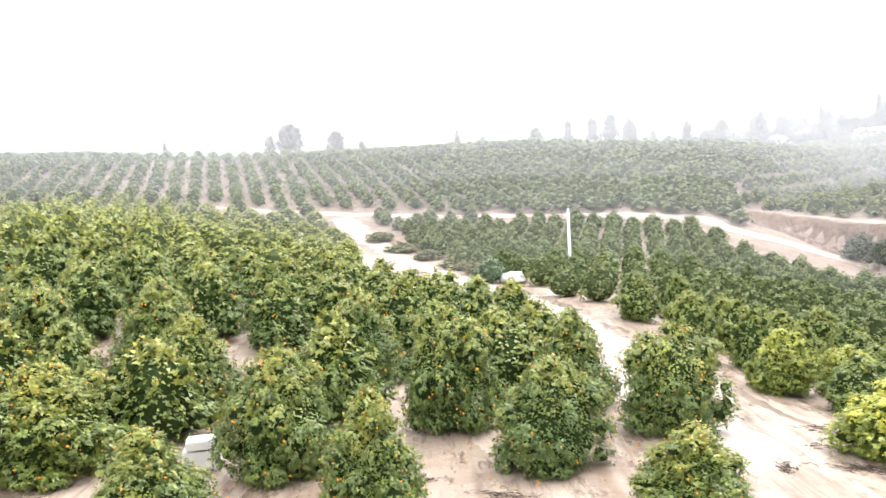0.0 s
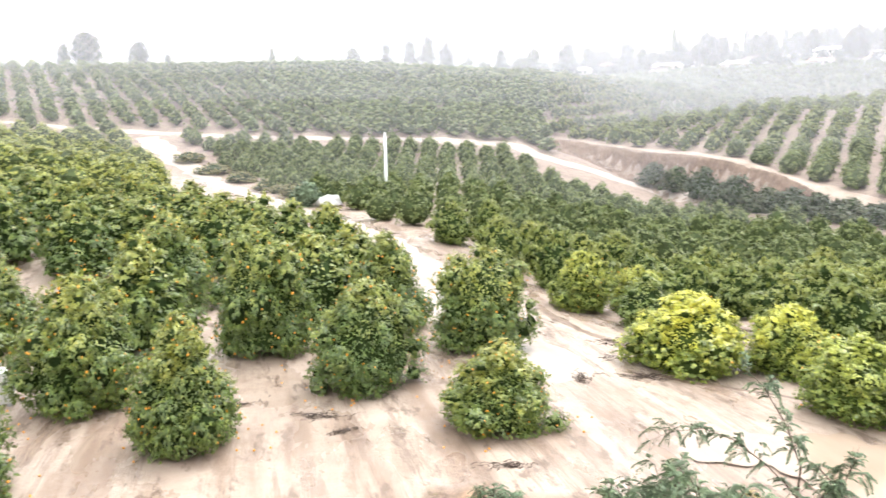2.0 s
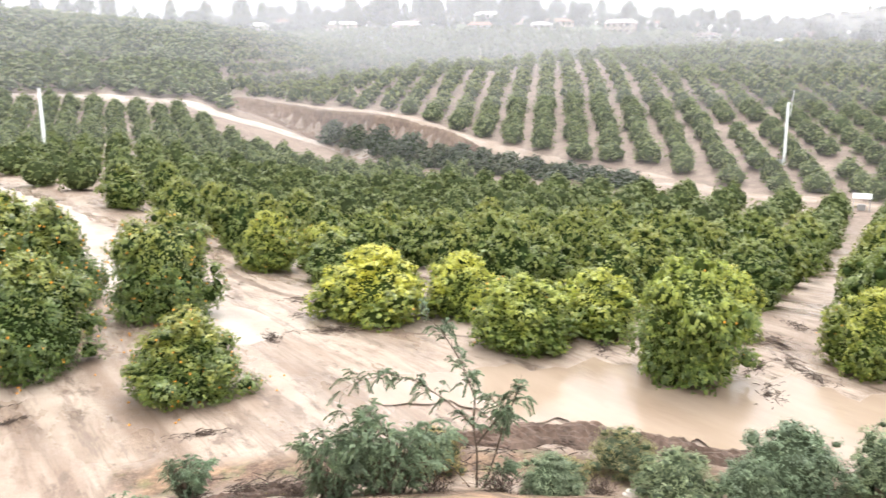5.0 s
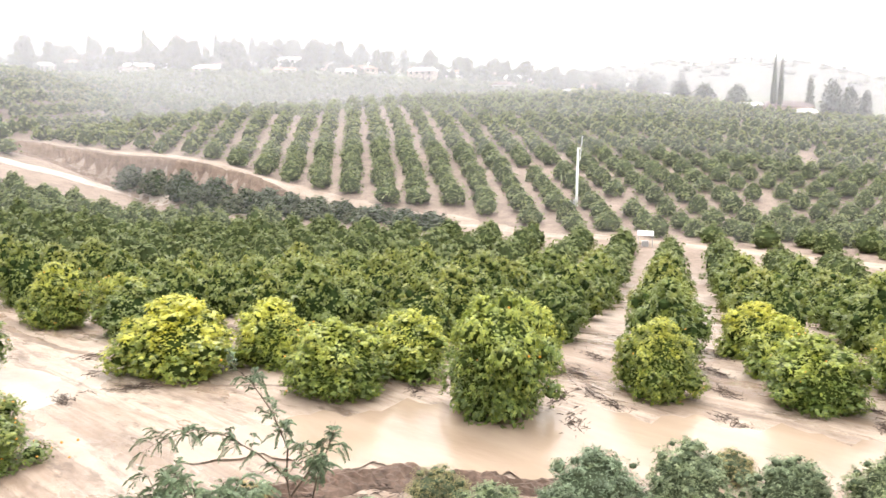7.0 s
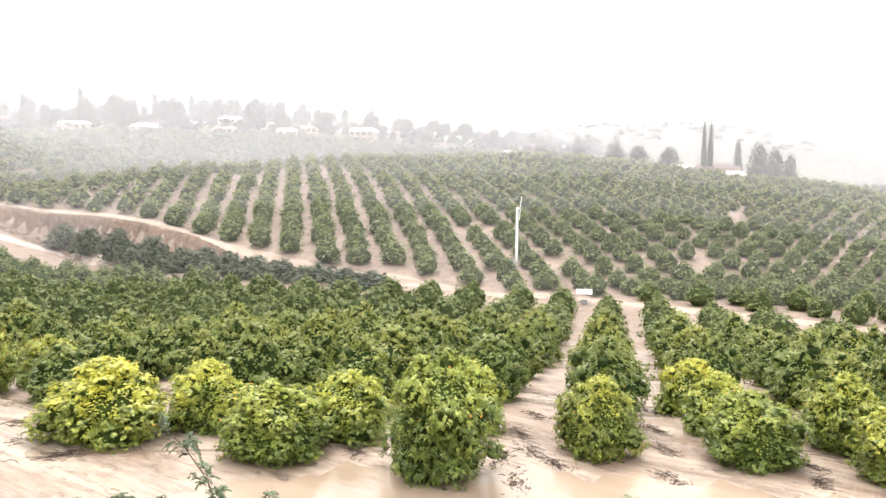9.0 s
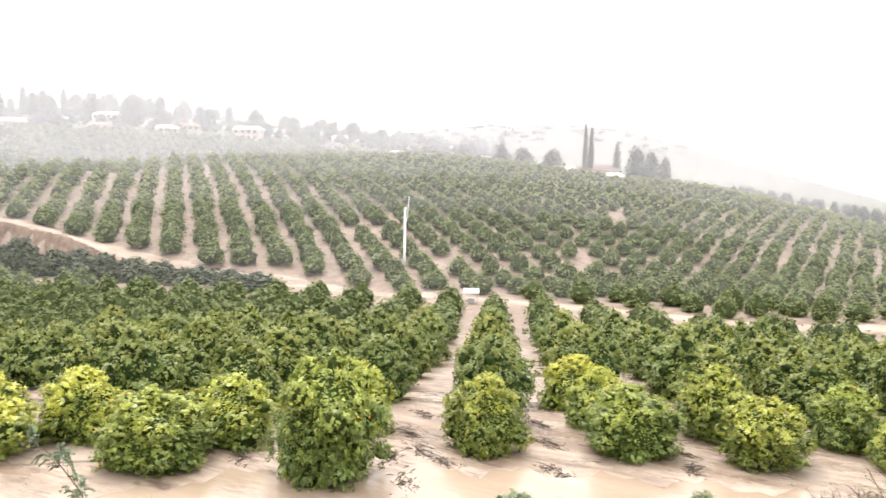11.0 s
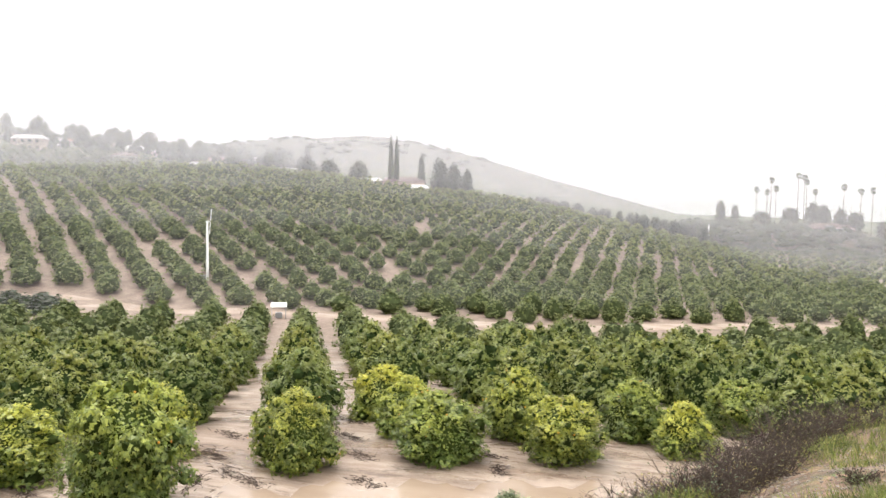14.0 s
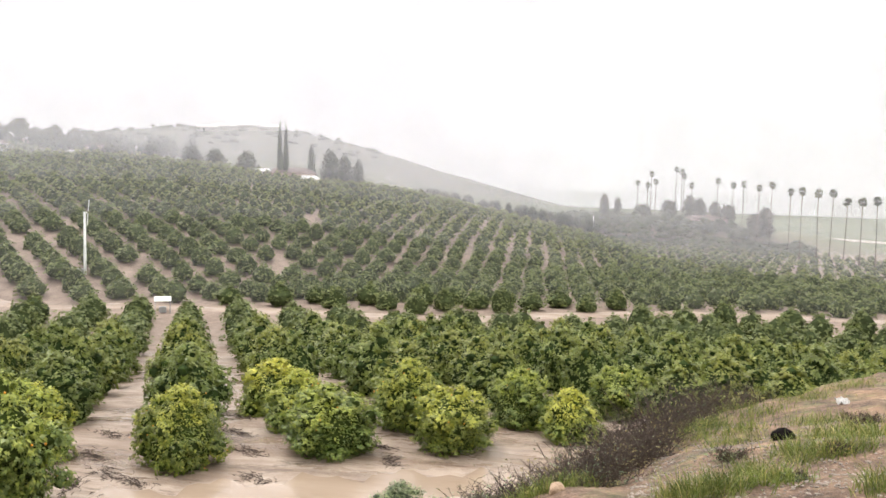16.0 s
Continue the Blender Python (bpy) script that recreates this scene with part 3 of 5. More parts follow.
def leaf_axes(rng, n, out, size, loose):
    m = len(n)
    tip = out + 0.4 * rng.normal(size=(m, 3)) - np.array([0, 0, 0.4])
    face = n + loose * rng.normal(size=(m, 3)) + np.array([0, 0, 0.25])
    tip = tip - face * ((tip * face).sum(1) / (face * face).sum(1))[:, None] * 0.7
    tip /= np.linalg.norm(tip, axis=1)[:, None] + 1e-6
    wide = np.cross(tip, face)
    wide /= np.linalg.norm(wide, axis=1)[:, None] + 1e-6
    return tip, wide, size * (0.65 + 0.7 * rng.random((m, 1)))


def leaf_quads(rng, p, n, out, size, aspect=0.5, loose=0.3):
    """One pointed leaf for each place: its tip hangs outwards and down."""
    tip, wide, s = leaf_axes(rng, n, out, size, loose)
    return np.stack([p - tip * s * 0.5, p + wide * s * aspect * 0.5 - tip * s * 0.05, p + tip * s * 0.5, p - wide * s * aspect * 0.5 - tip * s * 0.05], 1)


def leaf_tris(rng, p, n, out, size, aspect=0.7, loose=0.25):
    """Simpler three-cornered leaves for trees farther off."""
    tip, wide, s = leaf_axes(rng, n, out, size, loose)
    return np.stack([p - tip * s * 0.4 + wide * s * aspect * 0.5, p + tip * s * 0.6, p - tip * s * 0.4 - wide * s * aspect * 0.5], 1)


def ball(level):
    bm = bmesh.new()
    bmesh.ops.create_icosphere(bm, subdivisions=level, radius=1)
    v = np.array([q.co[:] for q in bm.verts])
    f = np.array([[q.index for q in t.verts] for t in bm.faces])
    bm.free()
    return v, f


BALL = {k: ball(k) for k in (1, 2, 3)}


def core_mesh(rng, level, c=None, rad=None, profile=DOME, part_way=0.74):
    """A dark filler for a crown's inner shade: a body and, for near trees, the lumps that the leaves sit on."""
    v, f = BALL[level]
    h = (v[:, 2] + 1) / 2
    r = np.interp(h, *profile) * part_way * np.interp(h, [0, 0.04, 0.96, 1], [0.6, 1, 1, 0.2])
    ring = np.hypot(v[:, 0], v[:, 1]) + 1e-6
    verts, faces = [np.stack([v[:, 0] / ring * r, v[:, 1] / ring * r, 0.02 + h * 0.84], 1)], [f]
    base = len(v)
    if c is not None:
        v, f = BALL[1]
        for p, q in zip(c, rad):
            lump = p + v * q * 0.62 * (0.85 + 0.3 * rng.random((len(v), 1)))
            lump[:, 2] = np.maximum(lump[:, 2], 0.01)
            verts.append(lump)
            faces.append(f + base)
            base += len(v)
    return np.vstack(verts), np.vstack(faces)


def crown_mesh(seed, leaves, leaf, level, material, lumps=26, aspect=0.6, profile=DOME, ragged=1.0, near=True):
    """Leaves round a dark core that stands in for the shade inside."""
    rng = np.random.default_rng(seed)
    p, n, out, c, rad = crown_points(rng, leaves, lumps, profile, ragged)
    q = leaf_quads(rng, p, n, out, leaf, aspect) if near else leaf_tris(rng, p, n, out, leaf, aspect, 0.15)
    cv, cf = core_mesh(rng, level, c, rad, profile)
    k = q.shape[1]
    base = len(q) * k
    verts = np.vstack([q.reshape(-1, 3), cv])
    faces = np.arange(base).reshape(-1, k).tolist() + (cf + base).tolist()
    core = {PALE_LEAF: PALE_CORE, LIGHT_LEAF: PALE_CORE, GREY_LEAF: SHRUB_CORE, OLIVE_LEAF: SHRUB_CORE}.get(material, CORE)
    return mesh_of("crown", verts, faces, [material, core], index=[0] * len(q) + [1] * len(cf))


def fruit_mesh(seed, count, size, lumps, profile):
    rng = np.random.default_rng(seed + 50)
    p, n, out, _, _ = crown_points(np.random.default_rng(seed), count * 30, lumps, profile)
    pick = rng.permutation(len(p) * 4 // 5)[:count]
    p = p[pick] + 0.010 * n[pick]
    v, f = BALL[1]
    verts = (p[:, None, :] + v[None] * size * (0.8 + 0.4 * rng.random((count, 1, 1)))).reshape(-1, 3)
    faces = [tuple(int(a) + i * len(v) for a in t) for i in range(count) for t in f]
    return mesh_of("fruit", verts, faces, [FRUIT], smooth=True)


def trunk_mesh(seed):
    rng = random.Random(seed)
    bm = bmesh.new()
    tube(bm, [(0, 0, -0.06), (0.01, 0.01, 0.05), (rng.uniform(-.03, .03), rng.uniform(-.03, .03), 0.22)], [0.05, 0.036, 0.03], 7)
    for k in range(4):
        a = k * 1.57 + rng.random()
        tube(bm, [(0, 0, 0.18), (0.10 * math.cos(a), 0.10 * math.sin(a), 0.34), (0.2 * math.cos(a), 0.2 * math.sin(a), 0.58)], [0.022, 0.015, 0.006], 5)
    me = bpy.data.meshes.new("trunk")
    bm.to_mesh(me)
    bm.free()
    me.materials.append(BARK)
    return me


def tree_kind(seed, leaves, leaf, level, material, fruit, label, group, lumps=26, profile=DOME):
    t = thing("orange_tree", label, "orange tree", group=group)
    crown = part("crown", crown_mesh(seed, leaves, leaf, level, material, lumps, 0.7, profile, near=False), None, t)
    part("trunk", trunk_mesh(seed), None, t)
    if fruit:
        tagged(part("fruit", fruit_mesh(seed, fruit, 0.0098, lumps, profile), None, crown, "small ripe oranges among the leaves"), kind="stuff")
    return t


class Grove:
    """Plants copies of a few kinds of tree; the first tree of a kind is the kind itself."""

    def __init__(self, kinds):
        self.kinds, self.used = kinds, set()

    def plant(self, k, x, y, tall, wide, turn, sink=0.03):
        k %= len(self.kinds)
        m = pose(x, y, float(height(x, y)) - sink, 0, 0, turn) @ Matrix.Diagonal((wide, wide, tall, 1))
        if k in self.used:
            return copy_thing(self.kinds[k], m @ Matrix.Diagonal([1 / c for c in self.kinds[k].scale] + [1]))
        self.used.add(k)
        self.kinds[k].matrix_basis = m
        return self.kinds[k]


OLD = "tall dense dark green orange tree with ripe fruit on wet mud"
MID = "rounded green orange tree in the valley grove"
PALE = "yellowing pale green orange tree at the grove's edge"
SHAPES = (SPIRE, DOME, COLUMN, SPIRE)
near_old = Grove([tree_kind(10 + i, 19000, 0.0275, 2, ORANGE_LEAF, 110, OLD, "orange trees of the old grove", 40, SHAPES[i]) for i in range(4)])
near_mid = Grove([tree_kind(20 + i, 15000, 0.032, 2, LIGHT_LEAF, 20, MID, "orange trees of the valley grove", 34, (DOME, COLUMN, DOME)[i]) for i in range(3)])
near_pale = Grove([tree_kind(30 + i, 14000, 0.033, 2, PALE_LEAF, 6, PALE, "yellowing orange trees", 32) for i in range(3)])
back_old = Grove([tree_kind(40 + i, 4400, 0.046, 2, ORANGE_LEAF, 40, OLD, "orange trees of the old grove", 22, SHAPES[i]) for i in range(3)])
back_mid = Grove([tree_kind(50 + i, 4200, 0.044, 2, MID_LEAF, 0, MID, "orange trees of the valley grove", 22, (GLOBE, DOME, GLOBE)[i]) for i in range(3)])

# x, y, height, width of trees that stand out singly
OLD_TREES = [
    (8.4, 29.0, 3.1, 4.3), (4.2, 35.1, 4.5, 4.6), (10.6, 39.5, 4.9, 4.8), (6.6, 45.4, 5.0, 4.6), (-3.0, 30.0, 4.6, 3.9), (-7.5, 35.9, 5.2, 4.8),
    (-0.1, 41.7, 5.8, 4.8), (-14.6, 47.1, 5.3, 5.6), (-10.4, 27.6, 4.1, 4.7), (-18.7, 38.0, 4.8, 6.6), (-26.4, 53.4, 6.0, 5.6), (-18.8, 54.5, 5.9, 5.9), (-5.7, 52.7, 5.7, 5.7)]
VALLEY_TREES = [
    (21.8, 26.4, 3.0, 4.3), (24.5, 19.9, 4.6, 4.3), (31.2, 16.6, 3.2, 3.3), (34.4, 11.3, 2.8, 4.1), (36.4, 6.2, 2.7, 3.5), (39.5, 9.0, 3.3, 3.5),
    (42.1, 3.7, 2.8, 3.4), (46.4, -1.2, 2.8, 3.6), (20.1, 50.2, 3.7, 3.9), (24.4, 50.7, 3.2, 3.8)]
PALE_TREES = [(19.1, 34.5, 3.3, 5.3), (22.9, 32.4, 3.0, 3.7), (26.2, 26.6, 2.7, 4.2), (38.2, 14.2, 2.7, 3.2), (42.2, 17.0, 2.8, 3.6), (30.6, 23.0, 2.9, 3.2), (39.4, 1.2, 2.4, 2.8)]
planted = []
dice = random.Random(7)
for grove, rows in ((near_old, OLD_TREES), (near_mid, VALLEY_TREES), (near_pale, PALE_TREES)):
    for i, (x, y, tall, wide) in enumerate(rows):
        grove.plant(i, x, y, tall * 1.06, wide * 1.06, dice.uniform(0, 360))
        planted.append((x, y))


def near_line(x, y, line, gap):
    """Whether a place lies within gap metres of a line."""
    p, q = np.array(line[:-1]), np.array(line[1:])
    v = q - p
    t = np.clip((((x, y) - p) * v).sum(1) / (v * v).sum(1), 0, 1)
    return float(np.min(np.hypot(*(p + v * t[:, None] - (x, y)).T))) < gap


def lattice(x0, y0, heading, along, across, count):
    """Tree places in straight rows."""
    c, s = math.cos(radians(heading)), math.sin(radians(heading))
    for i in range(-count, count):
        for j in range(-count, count):
            yield x0 + i * along * s + j * across * c, y0 + i * along * c - j * across * s


def track_x(y):
    xs, ys = zip(*TRACK_LINE)
    return float(np.interp(y, ys, xs))


def in_old(x, y):
    d, az = math.hypot(x, y), math.degrees(math.atan2(x, y))
    clear = track_x(y) - 4.6 if y < 52 else min(track_x(y) - 4.0, track_x(y * 1.2) / 1.2 - 2.2 + 4.0 * float(ease(115, 135, y)))
    return y > 38 and -42 < az and x < clear and d < 195 and not near_line(x, y, UPPER_LINE, 4)


def in_valley(x, y):
    d, az = math.hypot(x, y), math.degrees(math.atan2(x, y))
    if d < 38 or az > 112 or y < -40 or (az < 32 and d < 50) or x < track_x(y) + 6 or float(height(x, y)) > 8:
        return False
    return d < float(np.interp(az, EDGE_TURN, EDGE_AWAY)) + 9 * float(ease(24, 12, az)) and not near_line(x, y, UPPER_LINE, 4.0) and y < 191 and not (d < 60 and float(height(x, y)) > 0.8)


def in_hill(x, y):
    d, az = math.hypot(x, y), math.degrees(math.atan2(x, y))
    if not 19.7 < az < 120:
        return False
    edge = float(np.interp(az, FOOT_TURN, FOOT_AWAY))
    return edge + 2.5 < d < 300 - 105 * float(ease(82, 100, az)) and not near_line(x, y, UPPER_LINE, 5)


def in_far(x, y):
    d, az = math.hypot(x, y), math.degrees(math.atan2(x, y))
    if not -36 < az < 60 or near_line(x, y, UPPER_LINE, 3.2):
        return False
    low = 186 if az < 19.7 else 285 + 40 * float(ease(22, 40, az))
    return low < d < 325 + 85 * float(ease(13, 26, az)) and (az > 19.7 or y > np.interp(x, [-60, -24, 8, 30, 48], [196, 192, 185, 179, 172]))


def in_plain(x, y):
    d, az = math.hypot(x, y), math.degrees(math.atan2(x, y))
    return 84 < az < 118 and 225 < d < 330


def places(gen, test, gap=3.8, jitter=0.45):
    for x, y in gen:
        x, y = x + dice.uniform(-jitter, jitter), y + dice.uniform(-jitter, jitter)
        if test(x, y) and all((x - a) ** 2 + (y - b) ** 2 > gap * gap for a, b in planted[:30]):
            yield x, y


far_old, far_mid = [], []
# beyond the first rows the old grove keeps clear of the view along the farm track
CLEAR = ([-8.5, -5.5, -3.3, -1.0, 1.5, 5.0], [0.0, -2.9, -3.95, -5.6, -7.0, -8.6])
for x, y in places(lattice(-0.1, 41.7, 27, 6.2, 6.6, 40), in_old, 4.4):
    head, top = math.degrees(math.atan2(x, y)), math.degrees(math.atan2(float(height(x, y)) + 4.0 - EYE, math.hypot(x, y)))
    if -8.5 < head < 5 and math.hypot(x, y) > 70 and top > np.interp(head, *CLEAR):
        continue
    low = float(ease(55, 100, math.hypot(x, y)) * ease(-24, -12, math.degrees(math.atan2(x, y))))
    tall, wide = dice.uniform(4.9, 6.1) - 2.2 * low, dice.uniform(5.2, 6.1) - 0.4 * low
    if math.hypot(x, y) < 92:
        back_old.plant(dice.randrange(3), x, y, tall, wide, dice.uniform(0, 360))
    else:
        far_old.append((x, y, tall, wide))
for x, y in places(lattice(31.2, 16.6, 62.5, 5.0, 5.9, 48), in_valley, 3.8, 0.3):
    tall, wide = dice.uniform(3.3, 4.7), dice.uniform(3.9, 4.6)
    if math.hypot(x, y) < 84:
        back_mid.plant(dice.randrange(3), x, y, tall, wide, dice.uniform(0, 360))
    else:
        far_mid.append((x, y, tall * 0.92, wide * 1.02))


def wood(name, spots, leaves, leaf, material, label, seed, level=2, lumps=20, shapes=(DOME, ROUND, DOME), ragged=1.0):
    """Many trees too far to tell apart singly, as one mesh of leaf clumps round dark cores that stand in for inner
    shade.
    """
    rng = np.random.default_rng(seed)
    kinds = []
    for k in range(6):
        shape = shapes[k % len(shapes)]
        p, n, out, c, rad = crown_points(rng, leaves, lumps, shape, ragged)
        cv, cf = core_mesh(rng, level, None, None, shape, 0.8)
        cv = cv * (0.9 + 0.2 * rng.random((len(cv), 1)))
        kinds.append((leaf_tris(rng, p, n, out, leaf, 0.85, 0.15), (cv, cf)))
    verts, faces, index, base = [], [], [], 0
    for i, (x, y, tall, wide) in enumerate(spots):
        q, (cv, cf) = kinds[int(rng.integers(6))]
        a = rng.random() * 6.2832
        c, s = math.cos(a), math.sin(a)
        turn = np.array([[c * wide, s * wide, 0], [-s * wide, c * wide, 0], [0, 0, tall]])
        both = np.vstack([q.reshape(-1, 3), cv]) @ turn + (x, y, float(height(x, y)) - 0.05)
        verts.append(both)
        m = len(q)
        faces += (np.arange(m * 3).reshape(-1, 3) + base).tolist() + (cf + base + 3 * m).tolist()
        index += [0] * m + [1] * len(cf)
        base += len(both)
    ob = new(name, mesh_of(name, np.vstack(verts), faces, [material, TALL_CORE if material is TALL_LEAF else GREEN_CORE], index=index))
    return tagged(ob, label, "grove", kind="stuff")


def spots(gen, test, tall, wide, jitter=0.4, miss=0.02):
    return [(x, y, tall * dice.uniform(0.85, 1.15), wide * dice.uniform(0.85, 1.12)) for x, y in places(gen, test, 0, jitter) if dice.random() > miss]


wood("old_grove_distance", far_old, 800, 0.07, ORANGE_LEAF, "far part of the tall dark green orange grove", 1)
wood("valley_grove_distance", far_mid, 680, 0.078, HILL_LEAF, "far part of the dense valley orange grove", 2, 2, 24, (GLOBE, DOME, GLOBE), 0.7)
hill_spots = []
for x, y, tall, wide in spots(lattice(101.0, 117.3, 41.0, 5.7, 5.7, 76), in_hill, 1.0, 1.0):
    big = float(ease(72, 44, math.degrees(math.atan2(x, y))))
    hill_spots.append((x, y, tall * (3.25 + 0.6 * big), wide * (4.4 + 0.65 * big)))
wood("hill_grove", [q for q in hill_spots if math.hypot(q[0], q[1]) < 185], 720, 0.075, HILL_LEAF, "rows of rounded orange trees on the hill", 3, 2, 26, (GLOBE, DOME, GLOBE), 0.6)
wood("hill_grove_crest", [q for q in hill_spots if math.hypot(q[0], q[1]) >= 185], 170, 0.145, HILL_LEAF, "rows of rounded orange trees towards the hill's crest", 6, 1, 22, (GLOBE, DOME, GLOBE), 0.6)
far_spots = []
for x, y, tall, wide in spots(lattice(-30, 230, -15, 4.7, 5.1, 96), in_far, 3.6, 1.0):
    close = float(ease(-4, 4, math.degrees(math.atan2(x, y))))
    far_spots.append((x, y, tall, wide * (4.3 + 1.5 * close)))
wood("far_slope_grove", far_spots, 90, 0.18, HILL_LEAF, "rows of orange trees on the far misty slope", 4, 1)
wood("plain_grove", spots(lattice(270, 20, 70, 6.5, 8.5, 40), in_plain, 2.6, 3.6), 90, 0.2, HILL_LEAF, "rows of small orange trees on the misty plain", 5, 1)


# ---- wind machines ----
def wind_machine(x, y, tall, blade):
    t = thing("wind_machine", "white steel frost fan tower standing in the grove", "wind machine", pose(x, y, float(height(x, y))), "wind machines")
    part("tower", tube(bmesh.new(), [(0, 0, -0.2), (0, 0, 0.4), (0, 0, tall)], [0.26, 0.24, 0.17], 14), WHITE_METAL, t, smooth=True)
    head = part("head", box(bmesh.new(), (-0.14, -0.40, tall - 0.1), (0.14, 0.2, tall + 0.18), 0.05), WHITE_METAL, t)
    part("engine_box", box(bmesh.new(), (-0.45, 0.4, 0.0), (0.45, 1.2, 0.9), 0.05), GREY_METAL, t)
    if blade:
        for k in (0, 180):
            m = Matrix.Translation((0.1, -0.55, tall + 0.1)) @ Matrix.Rotation(radians(8 + k), 4, "Y")
            part("blade", box(bmesh.new(), (-0.10, -0.03, 0.12), (0.10, 0.03, 2.05), 0.025, m), WHITE_METAL, head)
    return t


def at(head, away):
    return away * math.sin(radians(head)), away * math.cos(radians(head))


wind_machine(*at(8.55, 117), 9.35, False)
wind_machine(*at(56.05, 144), 9.75, True)
wind_machine(*at(89.42, 335), 8.5, False)



# ---- shrubs ----
def twigs(bm, rng, count, tall, spread, thick, sides=4, shoots=3, crooked=0.15):
    """Thin bent stems that fan out from the ground, each with a few side shoots."""
    for _ in range(count):
        a, lean = rng.uniform(0, 6.283), rng.uniform(0.15, 1.0) * spread
        base = Vector((rng.uniform(-.35, .35) * spread, rng.uniform(-.35, .35) * spread, -0.05))
        tip = base + Vector((lean * math.cos(a), lean * math.sin(a), tall * rng.uniform(0.35, 1.0)))
        mid = base.lerp(tip, 0.5) + Vector((rng.uniform(-1, 1) * crooked, rng.uniform(-1, 1) * crooked, 0.12 * tall))
        tube(bm, [base, mid, tip], [thick, thick * 0.7, thick * 0.25], sides)
        for _ in range(shoots):
            b = mid.lerp(tip, rng.uniform(-0.5, 0.8))
            c = b + Vector((rng.uniform(-1, 1), rng.uniform(-1, 1), rng.uniform(-0.2, 0.9))) * 0.30 * tall
            tube(bm, [b, b.lerp(c, 0.5) + Vector((rng.uniform(-.05, .05), 0, 0.04)), c], [thick * 0.5, thick * 0.35, thick * 0.15], 3)
    return bm


def shrub(x, y, tall, wide, material, label, seed, leaves=1600, leaf=0.06, group="shrubs on the bank", sink=0.08, near=True, lumps=24):
    t = thing("shrub", label, "shrub", pose(x, y, float(height(x, y)) - sink, 0, 0, seed * 47) @ Matrix.Diagonal((wide, wide, tall, 1)), group)
    part("crown", crown_mesh(seed, leaves, leaf, 1, material, lumps, 0.45 if material is GREY_LEAF else 0.55, near=near), None, t)
    part("branching_stem", twigs(bmesh.new(), random.Random(seed), 9, 0.55, 0.35, 0.016), BARK, t)
    return t


def sprays(npr, places, ways, length):
    """Feathery sprays: for each place and way a drooping midrib with narrow leaflets on both sides."""
    quads = []
    for p, w in zip(places, ways):
        w = w / np.linalg.norm(w)
        side = np.cross(w, (0, 0, 1.0))
        side /= np.linalg.norm(side) + 1e-6
        s = length * npr.uniform(0.6, 1.2)
        for j in range(9):
            f = (j + 1) / 9
            mid = p + w * s * f - np.array([0, 0, 0.55 * s * f * f])
            way = w - np.array([0, 0, 1.1 * f])
            for sign in (-1, 1):
                tip = mid + (sign * side * 0.75 + 0.75 * way + 0.15 * npr.normal(size=3)) * s * 0.30 * (1.15 - 0.6 * f)
                thin = np.cross(tip - mid, side + np.array([0, 0, 0.6]))
                thin *= 0.07 * s / (np.linalg.norm(thin) + 1e-6)
                c = mid * 0.5 + tip * 0.5
                quads.append((mid, c + thin, tip, c - thin))
    return np.array(quads)


def feather_shrub(x, y, tall, wide, stems, each, seed, label, length=0.42):
    """A loose shrub of arching stems that carry feathery sprays."""
    rng, npr = random.Random(seed), np.random.default_rng(seed)
    t = thing("feathery_shrub", label, "shrub", pose(x, y, float(height(x, y)) - 0.1), "shrubs on the bank")
    bm, places, ways = bmesh.new(), [], []
    for k in range(stems):
        a, lean = k * 2.4 + rng.uniform(-.4, .4), rng.uniform(0.25, 1.0) * wide * 0.5
        top = Vector((lean * math.cos(a), lean * math.sin(a), tall * rng.uniform(0.6, 1.0) * (1 - 0.25 * lean / wide)))
        root = Vector((rng.uniform(-.14, .14) * wide, rng.uniform(-.14, .14) * wide, 0)) * min(1, stems / 20)
        p1 = root + Vector((0.25 * lean * math.cos(a), 0.25 * lean * math.sin(a), top.z * 0.35))
        p2 = p1.lerp(top, 0.5) + Vector((0, 0, 0.12 * tall))
        line = [root, p1, p2, p2.lerp(top, 0.6) + Vector((0, 0, .03 * tall)), top]
        tube(bm, line, [0.024, 0.019, 0.013, 0.009, 0.004], 5)
        for _ in range(each):
            f = rng.uniform(1.3 if stems < 10 else 0.5, 4.0)
            i = min(3, int(f))
            b = line[i].lerp(line[i + 1], f - i)
            w = Vector((math.cos(a), math.sin(a), 0)) * 0.6 + Vector((rng.uniform(-1, 1), rng.uniform(-1, 1), rng.uniform(-0.1, 0.9)))
            places.append(np.array(b))
            ways.append(np.array(w))
    part("branching_stem", bm, BARK, t)
    q = sprays(npr, places, ways, length)
    part("foliage", mesh_of("foliage", q.reshape(-1, 3), np.arange(len(q) * 4).reshape(-1, 4).tolist(), [GREY_LEAF]), None, t)
    return t


